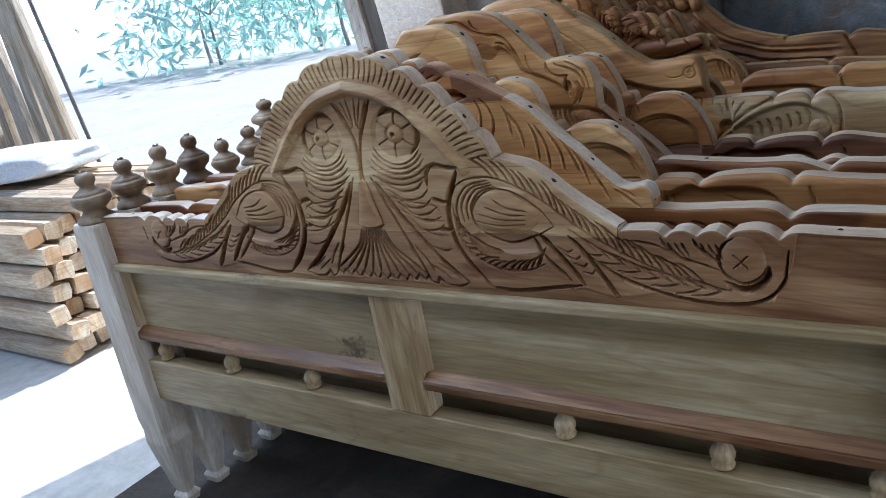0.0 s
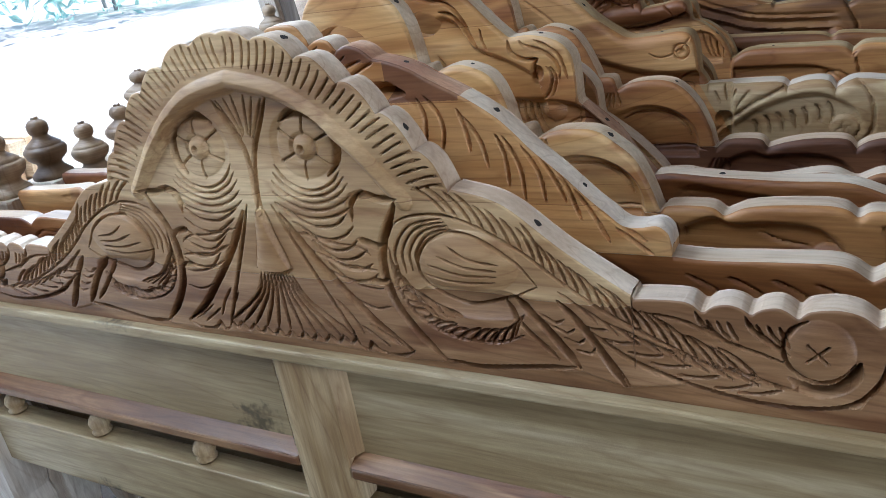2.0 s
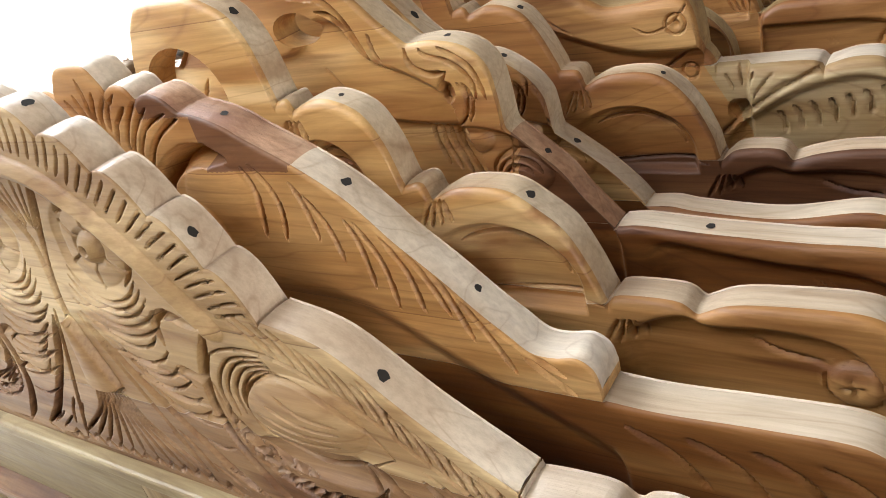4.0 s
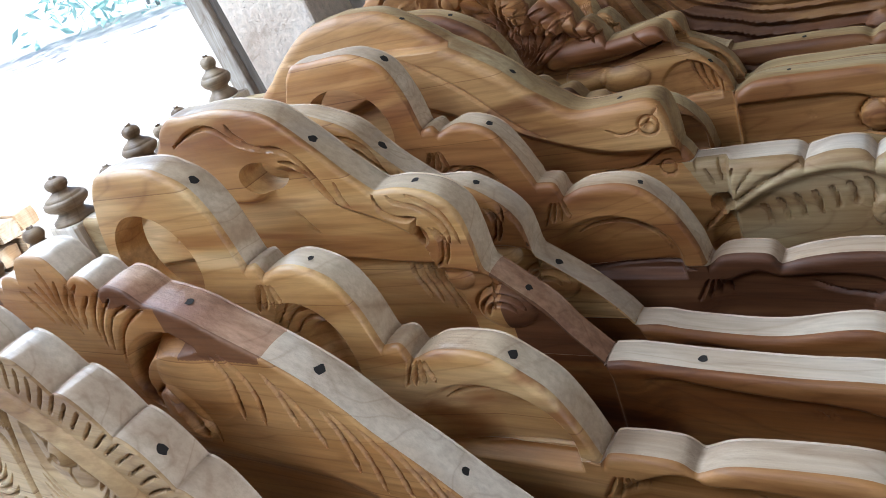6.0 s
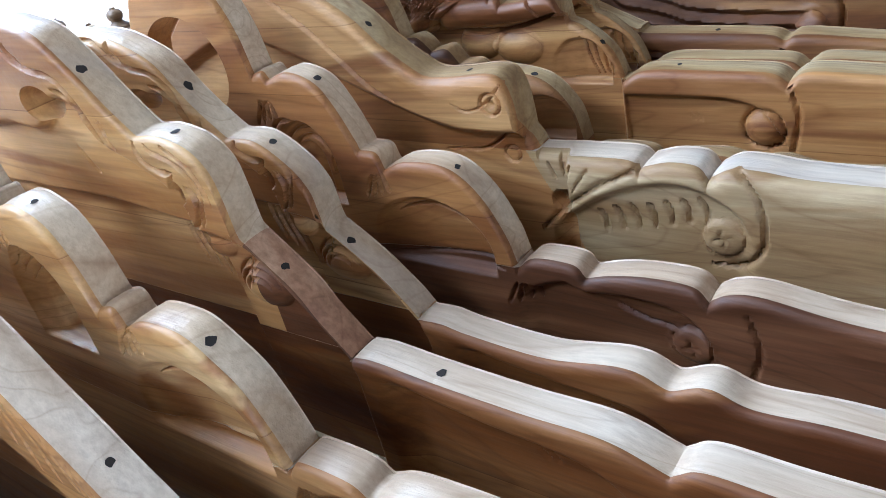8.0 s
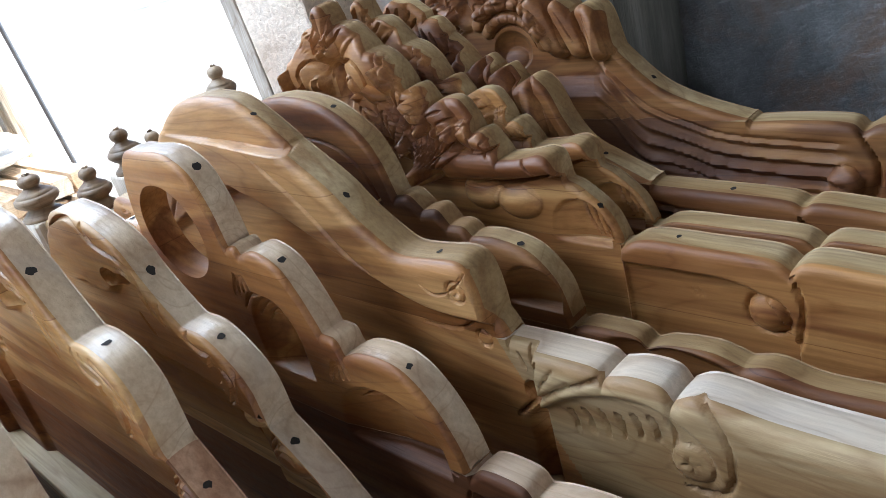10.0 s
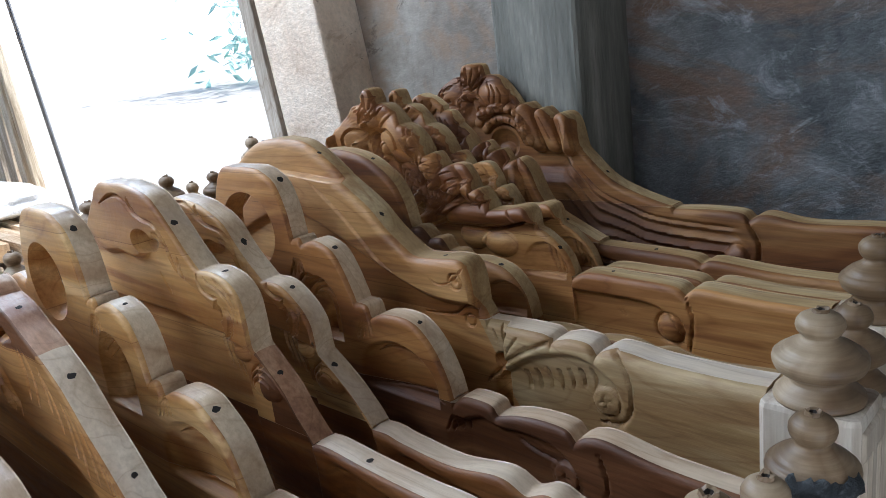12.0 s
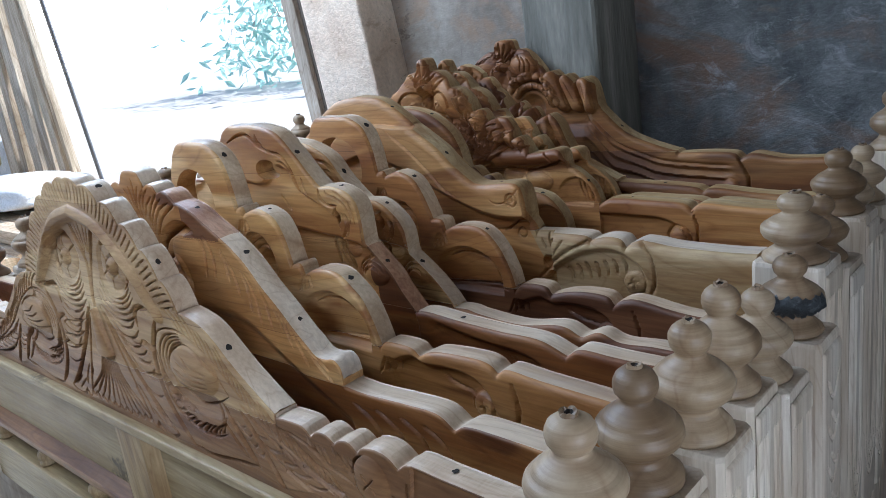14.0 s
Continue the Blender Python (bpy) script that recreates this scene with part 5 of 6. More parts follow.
def relief_sweep(r, s=0.0, dx=0.0, reach=0.0):
    """Crown of fern leaves over a shell, three stubby fingers, and long parallel mouldings sweeping down to the rail."""
    r.area(lambda X, Z: 0.016 * np.clip((0.262 + dx - np.abs(X)) / 0.02, 0, 1) * np.clip((Z - 0.99 - s) / 0.03, 0, 1))
    r.area(ridge((0.0, 1.185 + s), (0.0, 1.232 + s), 0.024, 0.016))
    for i in range(7):
        a = math.radians(36 + 18 * i)
        r.cut([(0.010 * math.cos(a), 1.178 + s + 0.01 * math.sin(a)), (0.050 * math.cos(a), 1.178 + s + 0.058 * math.sin(a))], 0.0028, 0.009, both=False)
    # curled fern lobes beside the middle leaf
    r.area(knob(0.066 + dx, 1.176 + s, 0.048, 0.030, 0.018))
    for k in range(4):
        r.cut([(0.044 + 0.018 * k + dx, 1.204 + s - 0.006 * k), (0.062 + 0.014 * k + dx, 1.186 + s - 0.006 * k), (0.058 + 0.012 * k + dx, 1.160 + s - 0.004 * k)], 0.0022, 0.007)
    leaf(r, 0.026 + dx, 1.150 + s, 0.036, 0.018, -1.0, 0.014, 3)
    # the shell: a deep hollow under bold concentric bands
    for q, h in ((0.086, 0.018), (0.062, 0.014)):
        pts = [(0.082 + dx + q * math.cos(a), 1.066 + s + q * 0.92 * math.sin(a)) for a in np.linspace(0.15, 2.5, 9)]
        for p0, p1 in zip(pts, pts[1:]):
            r.area(lambda X, Z, f=ridge(p0, p1, 0.012, h): 0.45 * f(X, Z))
        r.cut([(0.082 + dx + (q - 0.013) * math.cos(a), 1.066 + s + (q - 0.013) * 0.92 * math.sin(a)) for a in np.linspace(0.1, 2.6, 11)], 0.0034, 0.010)
    r.area(dish(0.080 + dx, 1.066 + s, 0.040, 0.034, 0.016))
    r.area(knob(0.078 + dx, 1.050 + s, 0.024, 0.018, 0.012))
    # fingers with flat cut ends
    for k in range(3):
        x0, z0 = 0.142 + 0.048 * k + dx, 1.146 + s - 0.007 * k - 0.02 * (reach > 0) * k
        x1, z1 = 0.180 + 0.040 * k + dx + reach * 0.3, 1.072 + s - 0.002 * k - reach
        r.area(ridge((x0, z0), (x1, z1), 0.021, 0.026))
        r.cut([(x0 + 0.023, z0), (x1 + 0.020, z1 - 0.012)], 0.0034, 0.012)
        r.cut([(x0 + 0.004, z0 - 0.01), ((x0 + x1) / 2 + 0.002, (z0 + z1) / 2), (x1, z1 + 0.01)], 0.0014, 0.003)
    r.area(ridges([(0.10, 1.190 + s), (0.20, 1.108 + s), (0.270, 1.056 + s), (0.333, 0.998 + s), (0.396, 0.970 + s), (0.467, 0.952 + s), (0.65, 0.944 + s)], 0.232 + dx, 0.612 + dx * 0.5, 0.018, 4, 0.021, 0.011))
    r.area(knob(0.602 + dx * 0.5, 0.870 + s, 0.028, 0.026, 0.016))
    ring(r, 0.602 + dx * 0.5, 0.870 + s, 0.024, 0.0026, 0.005)
    cross(r, 0.602 + dx * 0.5, 0.870 + s)
    r.cut([(0.620 + dx * 0.5, 0.935 + s), (0.642 + dx * 0.5, 0.89 + s), (0.630 + dx * 0.5, 0.83 + s)], 0.0044, 0.008)


RELIEFS = {1: relief_front, 2: relief_second, 3: relief_scroll, 4: relief_wave, 5: lambda r: relief_wave(r, -0.035), 6: lambda r: relief_scroll(r, -0.022, 1.0),
           7: relief_snout, 8: relief_pearl, 9: relief_bloom, 10: lambda r: relief_sweep(r, -0.046, -0.006, 0.05), 11: relief_sweep, 12: relief_bloom}

# bored peg holes, drawn as dark discs on the top edges: distance from the middle
PEGS = {1: (0.085, 0.228, 0.370, 0.76), 2: (0.176, 0.287, 0.386), 3: (0.110, 0.210, 0.388), 4: (0.162, 0.262, 0.348, 0.50), 5: (0.156, 0.262, 0.333), 6: (0.116, 0.234, 0.399),
        7: (0.081, 0.219, 0.350), 8: (0.078, 0.360), 9: (0.40, 0.50), 10: (0.32, 0.50), 11: (0.32,), 12: ()}


def finial_mesh(s, tall, seed):
    rnd = random.Random(seed)
    p = [(0.0430, 0.0), (0.0440, 0.004), (0.0425, 0.010), (0.0360, 0.017), (0.0290, 0.024), (0.0262, 0.030), (0.0285, 0.035), (0.0350, 0.040), (0.0415, 0.047), (0.0450, 0.055), (0.0455, 0.061), (0.0438, 0.067), (0.0408, 0.0712),
         (0.0372, 0.0722), (0.0374, 0.0752), (0.0310, 0.0810), (0.0225, 0.0870), (0.0172, 0.0920), (0.0158, 0.0955), (0.0182, 0.0985), (0.0215, 0.1040), (0.0230, 0.1110), (0.0222, 0.1180), (0.0190, 0.1245), (0.0138, 0.1290), (0.0085, 0.1310)]
    return lathe([(r * s * (1 + rnd.uniform(-0.015, 0.015)), z * tall) for r, z in p], 40)


def nub_mesh(s, tall, seed):
    """The torn stub that the lathe leaves on a finial's tip."""
    rnd = random.Random(seed)
    b = bmesh.new()
    n = 14
    outer = [b.verts.new((0.0085 * s * math.cos(6.2832 * i / n), 0.0085 * s * math.sin(6.2832 * i / n), 0.1305 * tall)) for i in range(n)]
    top = [b.verts.new((0.0078 * s * (1 + rnd.uniform(-0.2, 0.1)) * math.cos(6.2832 * i / n), 0.0078 * s * (1 + rnd.uniform(-0.2, 0.1)) * math.sin(6.2832 * i / n), 0.1345 * tall + rnd.uniform(-0.0015, 0.0025))) for i in range(n)]
    inn = [b.verts.new((0.004 * s * math.cos(6.2832 * i / n), 0.004 * s * math.sin(6.2832 * i / n), 0.1340 * tall + rnd.uniform(-0.001, 0.001))) for i in range(n)]
    cen = b.verts.new((0, 0, 0.129 * tall))
    for i in range(n):
        j = (i + 1) % n
        b.faces.new((outer[i], outer[j], top[j], top[i]))
        b.faces.new((top[i], top[j], inn[j], inn[i]))
        f = b.faces.new((inn[i], inn[j], cen))
        f.material_index = 1
    return b


def post_mesh(side, top, n, rnd):
    """A square post with eased arrises, long carved loops on its outer face, and a turned and tapered foot."""
    b = bmesh.new()
    w, d = POST_W / 2, POST_DEPTH.get(n, POST_D) / 2
    levels = [(0.0, 0.55, 0.55), (0.018, 0.62, 0.62), (0.03, 0.42, 0.42), (0.06, 0.55, 0.55), (0.16, 0.86, 0.86), (0.20, 0.97, 0.97), (0.235, 0.90, 0.92), (0.27, 0.985, 1.0), (0.34, 1.0, 1.0), (0.60, 1.0, 1.0), (top - 0.006, 1.0, 1.0), (top - 0.001, 0.975, 0.97), (top, 0.955, 0.95)]
    c = 0.007
    rings = []
    for z, fx, fy in levels:
        X, Y = w * fx, d * fy
        pts = [(-X + c, -Y), (X - c, -Y), (X, -Y + c), (X, Y - c), (X - c, Y), (-X + c, Y), (-X, Y - c), (-X, -Y + c)]
        jx, jy = rnd.uniform(-0.0008, 0.0008), rnd.uniform(-0.0008, 0.0008)
        rings.append([b.verts.new((px + jx, py + jy, z)) for px, py in pts])
    for lo, hi in zip(rings, rings[1:]):
        for i in range(8):
            b.faces.new((lo[i], lo[(i + 1) % 8], hi[(i + 1) % 8], hi[i]))
    b.faces.new(list(reversed(rings[0])))
    b.faces.new(rings[-1])
    return b


def loop_strip(side, top, style, wide):
    """The carved outer cheek of a post: a thin facing with long grooves cut in it."""
    r = Relief()
    hw = wide / 2 - 0.008
    if style == 0:
        for k, q in enumerate((0.030, 0.020, 0.011)):
            lo = 0.42 + 0.02 * k
            r.cut([(-q, top - 0.05), (-q, lo + 0.10), (-q * 0.6, lo + 0.03), (0, lo), (q * 0.6, lo + 0.03), (q, lo + 0.10), (q, top - 0.05)], 0.0032, 0.0085, both=False, taper=False, step=0.02)
    elif style == 1:
        for q in (-0.022, 0.0, 0.022):
            r.cut([(q, top - 0.04), (q, 0.40)], 0.0045, 0.009, both=False, step=0.05)
    else:
        for k in range(6):
            z = top - 0.06 - 0.065 * k
            r.cut([(-0.024, z), (0.0, z - 0.03), (0.024, z)], 0.0035, 0.008, both=False)
            r.cut([(-0.008, z - 0.05), (0.012, z - 0.075)], 0.003, 0.007, both=False)
    nx, nz = 44, 180
    X, Z = np.meshgrid(np.linspace(-hw, hw, nx), np.linspace(0.36, top - 0.014, nz), indexing="ij")
    D = r.depth(X, Z)
    rim = np.minimum(np.minimum(X + hw, hw - X), np.minimum(Z - 0.36, top - 0.014 - Z))
    D = D + 0.004 * np.clip(1 - rim / 0.003, 0, 1)
    out = 0.0045 - D
    xx = side * (POST_W / 2 + out)
    verts = np.stack([xx, X * side, Z], -1).reshape(-1, 3)
    idx = np.arange(nx * nz).reshape(nx, nz)
    faces = []
    for i in range(nx - 1):
        for j in range(nz - 1):
            q = (idx[i, j], idx[i + 1, j], idx[i + 1, j + 1], idx[i, j + 1])
            faces.append(tuple(int(a) for a in q))
    return verts.tolist(), faces


def headboard(n):
    rnd = random.Random(100 + n)
    fy = FRONT_Y[n]
    hb = empty("headboard", CENTRE[n], fy, 0)
    cx, thick = CENTRE[n], DEPTH.get(n, THICK)
    xs, zs = top_line([[(x - cx, z) for x, z in g] for g in TOPS[n]], HALF)

    def top_at(x):
        """The top edge's height over x; on the far side of the middle a swaying crest falls off sooner."""
        a = np.abs(np.asarray(x, float))
        far = 2 * SWAY.get(n, 0.0) * np.clip(a / 0.05, 0, 1) * np.clip((0.45 - a) / 0.3, 0, 1)
        return np.interp(np.where(np.asarray(x) < 0, a + far, a), xs, zs)

    r = Relief(1.0 if n == 1 else 1.05, 1.45 if n == 1 else 1.2)
    r.shift, r.hold = cx if n < 9 else 0.0, n in (7, 9, 10, 11, 12)
    r.lift = -0.012 if n == 12 else 0.0
    RELIEFS[n](r)
    fine = 0.0012 if n == 1 else (0.003 if n == 12 else 0.0015)
    cols = np.unique(np.round(np.concatenate([np.arange(0, 0.5 if n > 1 else HALF, fine), np.arange(0.5, HALF, 0.003), xs[(np.abs(np.diff(zs, append=zs[-1])) > 0.003) & (xs > 0)], [HALF]]), 5))
    left = np.concatenate([cols[1:240], cols[240::2]]) if n == 1 else np.concatenate([cols[1:70], cols[70::4]]) if n < 8 else cols[4::4]              # the far half needs fewer columns
    if left[-1] < HALF:
        left = np.append(left, HALF)
    cols = np.concatenate([-left[::-1], cols])
    prof = top_at(cols)
    zone = (lambda x, z: ZONES[n](x + cx, z)) if n in ZONES else None
    hole = (HOLES[n][0] - cx, *HOLES[n][1:]) if n in HOLES else None
    split = SPLIT[n]
    edge_x = float(xs[(xs > 0.3) & (zs <= split)][0]) if n != 1 else 0.469
    # the rail plank runs from post to post; the crest is glued on top of it
    rail_top = np.where(np.abs(cols) < edge_x, np.minimum(prof, split), prof)
    # most rails take a darker wood than their crest, as shade low down
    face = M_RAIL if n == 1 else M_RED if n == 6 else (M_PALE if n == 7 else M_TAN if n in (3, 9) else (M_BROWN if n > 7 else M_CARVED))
    slab("rail_plank", hb, cols, np.full(len(cols), 0.722), rail_top, thick, r, 96 if n == 1 else 60, [face, M_LIT_SAWN if n < 8 else M_PALE, M_TAN, M_TAN], None,
         "reddish brown lower plank" if n == 1 else "", 0.00012, n, (lambda x, z: abs(x + cx) < 0.414 + 0.55 * (0.900 - z)) if n == 7 else None, EASE[n], np.abs(cols) >= edge_x)
    inner = cols[np.abs(cols) < edge_x]
    hi = np.maximum(top_at(inner), split + 0.0015)
    # the edge slots are lighter copies of the face wood, for light on top
    slab("crest_plank", hb, inner, np.full(len(inner), split + 0.0004), hi, thick, r, 230 if n == 1 else (170 if n < 8 else 140), [M_ARCH if n == 1 else M_TAN if n in (2, 6, 7, 9, 12) else M_CREST if n in (3, 4, 5) else (M_BROWN if n > 7 else M_CARVED), M_LIT_SAWN if n < 3 else M_LIT_EDGE if n < 7 else M_PALE, M_RED, M_LIT_HEART], hole,
         "carved crest, sawn edge coloured paler for the daylight on it", 0.00012, 50 + n, zone, EASE[n])
    # cap moulding, panels, stile, gallery with balusters, lower rail
    part("cap_moulding", box(-HALF, HALF, -0.012, 0.052, 0.703, 0.7215, 0.004), M_PANEL, hb, "pale moulding strip")
    part("lower_rail", box(-HALF, HALF, -0.002, 0.044, 0.338, 0.452, 0.003), M_PANEL, hb)
    if n == 1:
        part("stile", box(-0.047, 0.047, -0.004, 0.046, 0.4525, 0.7025, 0.003), M_STILE, hb)
        for sgn in (-1, 1):
            a, b = (0.0475, HALF) if sgn > 0 else (-HALF, -0.0475)
            part("panel", box(a, b, 0.020, 0.034, 0.52, 0.7025, 0), M_PANEL, hb, "pale plank panel with a knot")
            part("mid_rail", box(a, b, -0.006, 0.046, 0.512, 0.530, 0.004), M_RAIL, hb)
            bmv = bmesh.new()
            v = [bmv.verts.new(c) for c in ((a, -0.004, 0.531), (b, -0.004, 0.531), (b, 0.0195, 0.545), (a, 0.0195, 0.545), (a, 0.0195, 0.531), (b, 0.0195, 0.531))]
            for f in ((0, 1, 2, 3), (0, 3, 4), (1, 5, 2), (0, 4, 5, 1)):
                bmv.faces.new([v[i] for i in f])
            part("panel_bead", bmv, M_RAIL, hb)
            for xa, dx in ((a, 0.014), (b, -0.014)):
                bmv = bmesh.new()
                v = [bmv.verts.new(c) for c in ((xa, -0.003, 0.546), (xa, -0.003, 0.702), (xa + dx, 0.0195, 0.702), (xa + dx, 0.0195, 0.546), (xa, 0.0195, 0.546), (xa, 0.0195, 0.702))]
                for f in ((0, 1, 2, 3), (0, 3, 4), (1, 5, 2)):
                    bmv.faces.new([v[i] for i in f])
                bmesh.ops.recalc_face_normals(bmv, faces=bmv.faces)
                part("panel_bead", bmv, M_STILE, hb)
        for x in (-0.546, -0.281, 0.325, 0.592, -0.80, 0.81):
            part("baluster", lathe([(0.010, 0.4525), (0.017, 0.456), (0.0185, 0.460), (0.014, 0.465), (0.0185, 0.472), (0.0195, 0.479), (0.017, 0.487), (0.011, 0.494), (0.0085, 0.500), (0.012, 0.506), (0.012, 0.5118)], 20, x, 0.020), M_STILE, hb, smooth=True)
    else:
        # hidden panel, coloured dark to deepen the shade in the gaps
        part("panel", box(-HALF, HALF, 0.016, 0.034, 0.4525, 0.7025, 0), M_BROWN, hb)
    for side in (-1, 1):
        cy = thick / 2 - 0.001
        top = POST_TOP[n]
        post = part("post", post_mesh(side, top, n, rnd), M_POST, hb, "square post with turned finial", loc=(side * POST_X, cy, 0))
        vv, ff = loop_strip(side, top, 1 if n in (1, 2) else (2 if n == 6 else 0), POST_DEPTH.get(n, POST_D))
        from_arrays("carved_cheek", vv, ff, M_POST, post)
        s, tall = FIN_SIZE[n]
        fin = part("finial", finial_mesh(s, tall, n * 7 + side), M_TURNED, post, "turned wooden finial with a ball tip", smooth=True, loc=(rnd.uniform(-0.002, 0.002), rnd.uniform(-0.002, 0.002), top))
        if n == 6 and side == 1:
            bmr = bmesh.new()
            prof_r = [(0.0300, 0.030), (0.0355, 0.034), (0.0425, 0.039), (0.0465, 0.046), (0.0475, 0.052), (0.0455, 0.057), (0.0400, 0.0605)]
            grid = []
            for rr, zz in prof_r:
                grid.append([bmr.verts.new(((rr + 0.004 * rnd.random()) * math.cos(a), (rr + 0.004 * rnd.random()) * math.sin(a), zz + rnd.uniform(-0.004, 0.004))) for a in np.linspace(-1.75, -0.15, 19)])
            for lo, up in zip(grid, grid[1:]):
                for i in range(18):
                    bmr.faces.new((lo[i], lo[i + 1], up[i + 1], up[i]))
            part("resin_patch", bmr, M_TAR, post, "cracked black resin patch", smooth=True, loc=fin.location)
        part("finial_tip", nub_mesh(s, tall, n * 9 + side), [M_TURNED, M_HOLE_SHADE], post, loc=fin.location)
    # bored peg holes: flat near-black discs stand in for the shade inside
    for x in PEGS[n]:
        for sgn in (1, -1):
            px = sgn * x - cx
            z = float(top_at(px))
            dz = float(top_at(px + 0.006) - top_at(px - 0.006)) / 0.012
            bmh = bmesh.new()
            bmesh.ops.create_circle(bmh, cap_ends=True, radius=1.0, segments=10)
            k = random.uniform(0.8, 1.2)
            for v in bmh.verts:
                v.co = Vector((v.co.x * 0.0035 * k * random.uniform(0.6, 1.25), v.co.y * 0.0046 * k * random.uniform(0.8, 1.2), 0.0))
                v.co.z = v.co.x * dz + 0.0014
            part("peg_hole", bmh, M_HOLE_SHADE, hb, loc=(px, thick / 2 + rnd.uniform(-0.004, 0.003), z))
    return hb


LABELS = {
    1: "unpolished wooden headboard, scalloped arch carved with two flowers",
    2: "raw wooden headboard with ray fan and feathered shoulders",
    3: "raw wooden headboard with pierced arch and rounded lobes",
    4: "pale wooden headboard with curling wave crest",
    5: "pale wooden headboard with lower curling wave crest",
    6: "reddish wooden headboard with pierced arch and lobes",
    7: "pale wooden headboard with sloping crest and coiled shell",
    8: "raw wooden headboard with pearl-stepped crest",
    9: "brown wooden headboard with leafy volute crown",
    10: "brown wooden headboard with ribbed sweeping crest",
    12: "brown wooden headboard with leafy crown wedged behind its twin",
    11: "dark brown wooden headboard with fern and shell crown by the wall",
}
for n in range(1, 13):
    tagged(headboard(n), LABELS[n], "headboard", "row of headboards")


# ---------------------------------------------------------------- behind the doorway and beside it
def billet(bm, x0, x1, yc, zc, r, rnd):
    n = 8
    ph = rnd.uniform(-0.2, 0.2)
    rad = [r * (rnd.uniform(1.0, 1.12) if i % 2 else rnd.uniform(0.76, 0.88)) for i in range(n)]
    rings = []
    for x, s in ((x0, 0.94), (x0 + 0.012, 1.0), (x1 - 0.012, 1.0), (x1, 0.94)):
        rings.append([bm.verts.new((x, yc + rad[i] * s * math.cos(ph + 6.2832 * i / n), zc + rad[i] * s * 0.9 * math.sin(ph + 6.2832 * i / n))) for i in range(n)])
    for a, b in zip(rings, rings[1:]):
        for i in range(n):
            bm.faces.new((a[i], a[(i + 1) % n], b[(i + 1) % n], b[i]))
    bm.faces.new(list(reversed(rings[0])))
    bm.faces.new(rings[-1]).material_index = 1
    return bm


rnd = random.Random(5)
for row in range(8):
    for col in range(8):
        yc = 0.63 + 0.098 * col + (0.045 if row % 2 else 0) + rnd.uniform(-0.012, 0.012)
        zc = 0.046 + 0.086 * row
        if row > 6 and col < 2:
            continue
        x1 = rnd.uniform(-0.06, 0.04)
        bmb = billet(bmesh.new(), -1.2 - 0.1 * rnd.random(), x1, 0, 0, 0.052, rnd)
        ob = part("wood_billet", bmb, [M_BILLET, M_BILLET_END], loc=(-2.27, yc - 0.13, zc))
        tagged(ob, "short rough-cut wooden billet stacked in a pile", "firewood", "pile of cut billets")

for x, y, h, w, lean, tilt in ((-3.02, 1.20, 2.6, 0.08, -14, 3), (-3.20, 1.18, 2.5, 0.11, -11, 4), (-3.36, 1.18, 2.7, 0.13, -13, 4), (-3.56, 1.16, 2.4, 0.09, -10, 4), (-2.92, 1.22, 2.5, 0.045, -16, 3), (-3.74, 1.17, 2.6, 0.14, -12, 4)):
    tl = part("timber", box(-w / 2, w / 2, -0.02, 0.02, 0, h, 0.003, wobble=0.003, rnd=rnd), M_TIMBER)
    tl.matrix_world = pose(x - 0.10, y + 0.10, 0, -tilt, lean, 0)
    tagged(tl, "rough sawn timber plank leaning on the wall", "plank", "planks leaning on the wall")


def soft_lump(name, sx, sy, sz, mat, label, category, loc, rot=0.0, seed=1, folds=9.0):
    b = bmesh.new()
    bmesh.ops.create_icosphere(b, subdivisions=4, radius=1.0)
    for v in b.verts:
        p = v.co.copy()
        k = 1 + 0.16 * noise.noise(p * 1.6 + Vector((seed, 0, 0))) + 0.06 * noise.noise(p * folds * 0.6 + Vector((0, seed, 0)))
        sq = Vector([math.copysign(abs(c) ** 0.7, c) for c in p])
        v.co = Vector((sq.x * sx, sq.y * sy, max(-0.97, sq.z) * sz)) * k
    lo = min(v.co.z for v in b.verts)
    for v in b.verts:
        v.co.z -= lo
        if v.co.z < sz * 0.2:
            v.co.z = v.co.z ** 2 / (sz * 0.2)
    ob = part(name, b, mat, smooth=True)
    ob.matrix_world = pose(*loc, 0, 0, rot)
    return tagged(ob, label, category)


tb = empty("work_table", -4.55, 0.55, 0)
part("tabletop", box(-0.85, 0.75, -0.42, 0.48, 0.90, 0.95, 0.006), M_TIMBER, tb)
for lx in (-0.78, 0.68):
    for ly in (-0.36, 0.42):
        part("leg", box(lx - 0.035, lx + 0.035, ly - 0.035, ly + 0.035, 0.0, 0.8995, 0.004), M_TIMBER, tb)
tagged(tb, "rough timber work table strewn with sacks", "table")
soft_lump("sack", 0.26, 0.22, 0.085, M_SACK, "crumpled white woven sack on the table", "sack", (-3.98, 0.62, 0.95), 20, 3)
soft_lump("sack", 0.20, 0.16, 0.12, M_SACK, "bulging white woven sack on the table", "sack", (-4.6, 0.40, 0.95), -30, 7)
soft_lump("plastic_sheet", 0.32, 0.26, 0.16, M_SHEET, "pale blue folded plastic sheet", "plastic sheet", (-4.95, 0.70, 0.95), 10, 11)
yc = soft_lump("cloth", 0.08, 0.05, 0.13, M_YELLOW, "dull yellow cloth bundled beside the planks", "cloth", (-3.50, 1.02, 0.835), 5, 5)
bx = part("carton", box(-0.2, 0.2, -0.15, 0.15, 0, 0.12, 0.004), M_TIMBER)
bx.matrix_world = pose(-4.85, 0.22, 0.95, 0, 0, 12)
tagged(bx, "pale wooden box on the table", "box")
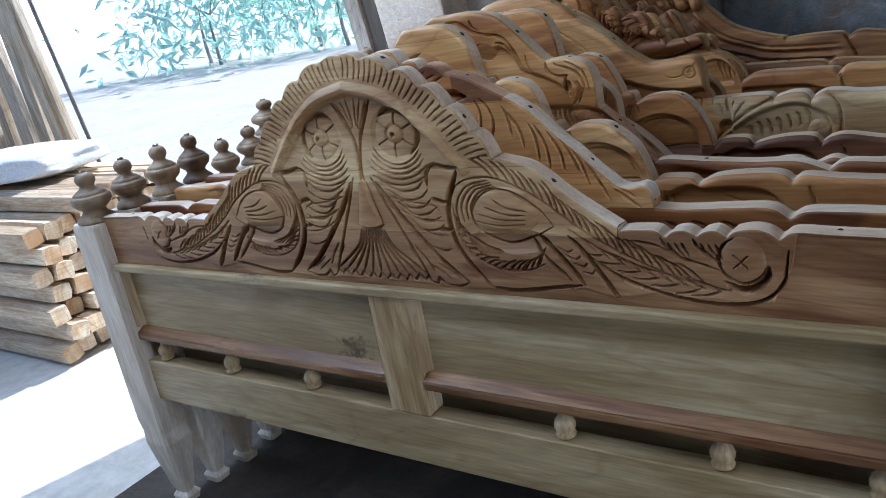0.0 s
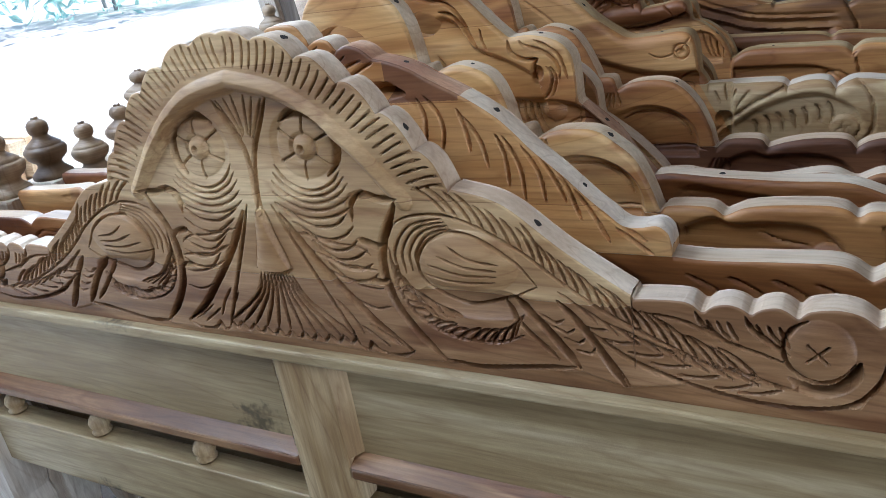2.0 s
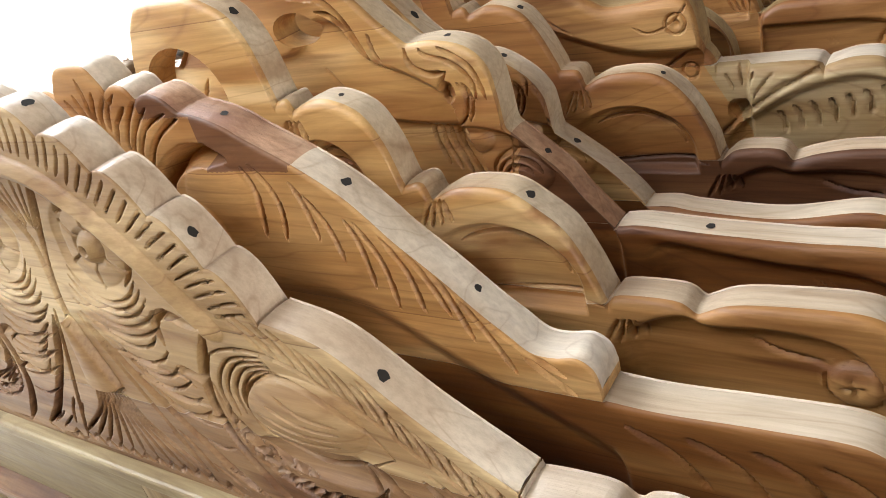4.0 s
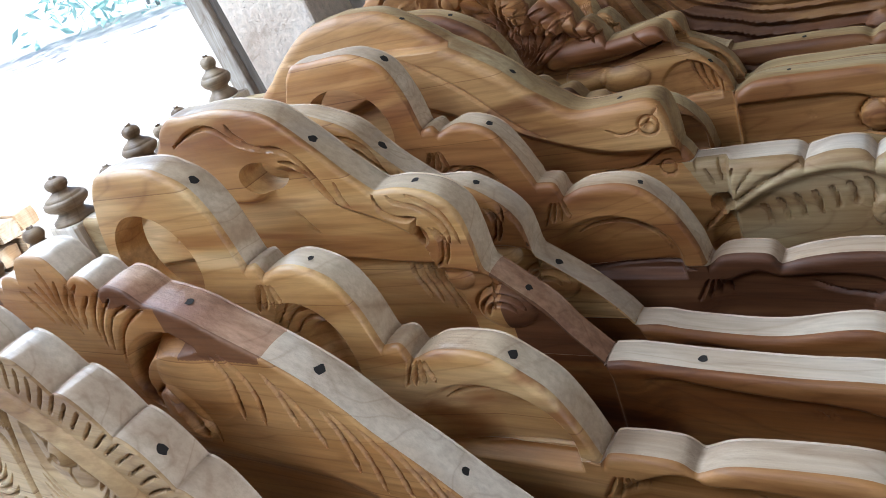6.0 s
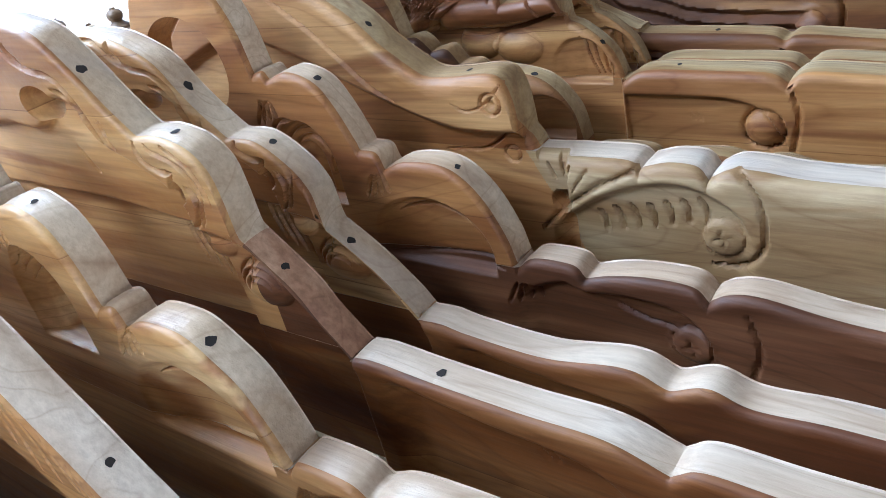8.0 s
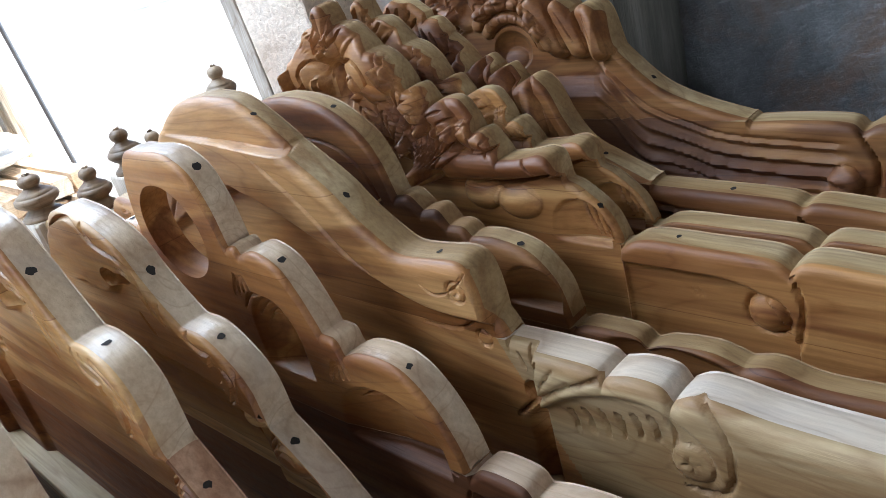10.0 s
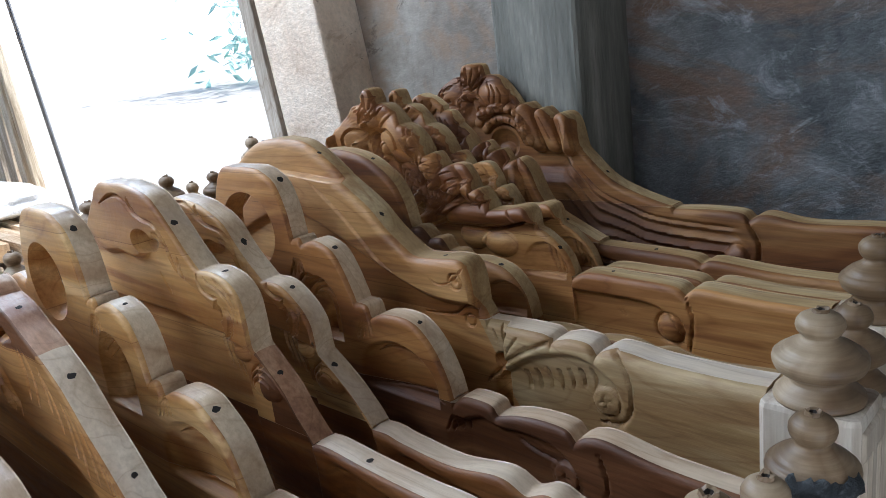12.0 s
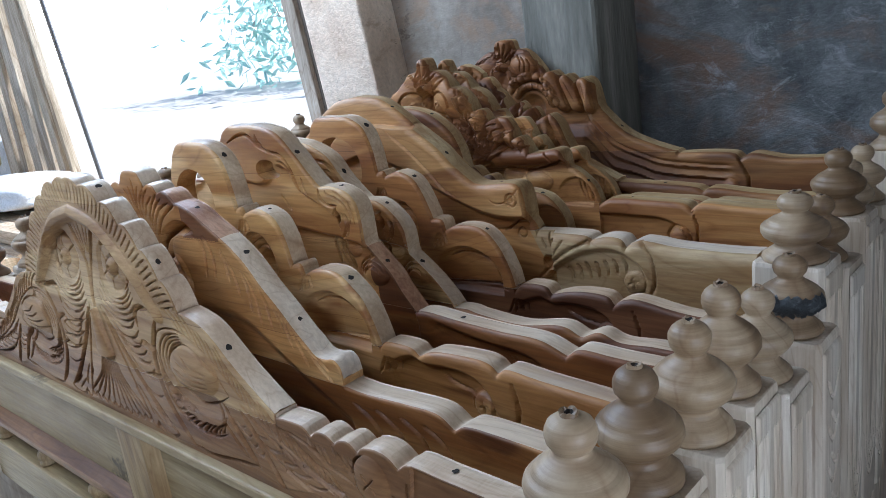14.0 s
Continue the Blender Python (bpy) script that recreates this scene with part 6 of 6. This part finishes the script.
soft_lump("plastic_sheet", 0.50, 0.28, 0.07, M_SACK, "white crumpled plastic sheet over the billet pile", "plastic sheet", (-3.15, 0.98, 0.70), 6, 17)
soft_lump("plastic_sheet", 0.34, 0.22, 0.08, M_SACK, "white crumpled plastic sheet over the billet pile", "plastic sheet", (-3.55, 0.72, 0.70), -12, 23)
rp = part("plastic_tub", lathe([(0.08, 0.0), (0.10, 0.07), (0.104, 0.075), (0.098, 0.075), (0.078, 0.006)], 24), M_REDP, smooth=True)
rp.matrix_world = pose(-3.55, 0.30, -0.004)
tagged(rp, "small red plastic tub on the floor", "tub")


# trees beyond the yard
def tree(x, y, h, seed, drop):
    rn = random.Random(seed)
    t = empty("tree", x, y, -0.03)
    b = bmesh.new()
    tips = []

    def limb(p, dvec, ln, r, depth):
        n = 8
        axis = dvec.normalized()
        u = axis.orthogonal().normalized()
        w = axis.cross(u)
        rings = []
        pos = p.copy()
        for k in range(4):
            rr = r * (1 - 0.18 * k)
            rings.append([b.verts.new(pos + u * rr * math.cos(6.2832 * i / n) + w * rr * math.sin(6.2832 * i / n)) for i in range(n)])
            pos = pos + axis * ln / 3 + Vector((rn.uniform(-1, 1), rn.uniform(-1, 1), rn.uniform(-0.3, 0.5))) * ln * 0.05
        for lo, hi in zip(rings, rings[1:]):
            for i in range(n):
                b.faces.new((lo[i], lo[(i + 1) % n], hi[(i + 1) % n], hi[i]))
        end = pos - axis * ln / 3
        if depth == 0:
            tips.append(end)
            return
        for k in range(3 if depth > 1 else 4):
            a = rn.uniform(0, 6.28)
            nd = (axis * rn.uniform(0.5, 1.0) + (u * math.cos(a) + w * math.sin(a)) * rn.uniform(0.5, 1.0) + Vector((0, 0, -drop * 0.25))).normalized()
            tips.append(p + (end - p) * rn.uniform(0.6, 1.0))
            limb(end, nd, ln * rn.uniform(0.7, 1.0), r * 0.5, depth - 1)

    limb(Vector((0, 0, 0)), Vector((rn.uniform(-0.1, 0.1), rn.uniform(-0.1, 0.1), 1)), h * 0.17, h * 0.007, 3)
    part("trunk", b, M_BARK, t, smooth=True)
    vs, fs = [], []
    for tip in tips:
        for k in range(5):
            c = tip + Vector((rn.gauss(0, 0.9), rn.gauss(0, 0.9), rn.gauss(-0.5 * drop, 1.1)))
            ln, wd_ = rn.uniform(0.40, 0.85), rn.uniform(0.06, 0.12)
            d = Vector((rn.uniform(-1, 1), rn.uniform(-1, 1), rn.uniform(-1.3, 0.2) * drop)).normalized()
            s = d.cross(Vector((rn.uniform(-1, 1), rn.uniform(-1, 1), rn.uniform(-1, 1)))).normalized()
            q = len(vs)
            up = d.cross(s) * wd_ * 0.3
            vs += [c, c + d * ln * 0.45 + s * wd_ + up, c + d * ln, c + d * ln * 0.45 - s * wd_ + up]
            fs += [(q, q + 1, q + 2), (q, q + 2, q + 3)]
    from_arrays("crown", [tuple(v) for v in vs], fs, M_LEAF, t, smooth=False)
    return tagged(t, "leafy tree beyond the yard, leaves coloured pale for glare", "tree", "trees beyond the yard")


for k, (x, y, h) in enumerate(((-27.0, 22.0, 12.5), (-23.8, 19.8, 11.0), (-20.5, 22.1, 12.5), (-17.6, 20.3, 11.5), (-24.8, 25.2, 13.0))):
    tree(x, y, h, 40 + k, 1.0)


# far beyond the yard a self-lit white sheet stands in for overexposed sky
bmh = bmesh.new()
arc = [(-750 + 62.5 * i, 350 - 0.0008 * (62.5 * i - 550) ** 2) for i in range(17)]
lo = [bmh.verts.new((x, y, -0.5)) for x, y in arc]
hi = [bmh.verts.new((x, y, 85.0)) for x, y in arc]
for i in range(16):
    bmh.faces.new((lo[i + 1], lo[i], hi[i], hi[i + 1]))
hz = Nodes("self_lit_sky_white")
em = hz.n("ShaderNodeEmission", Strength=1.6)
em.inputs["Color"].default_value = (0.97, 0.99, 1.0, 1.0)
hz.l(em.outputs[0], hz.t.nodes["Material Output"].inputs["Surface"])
structure("backdrop", bmh, hz.m, "self-lit white backdrop for the overexposed sky", "backdrop")
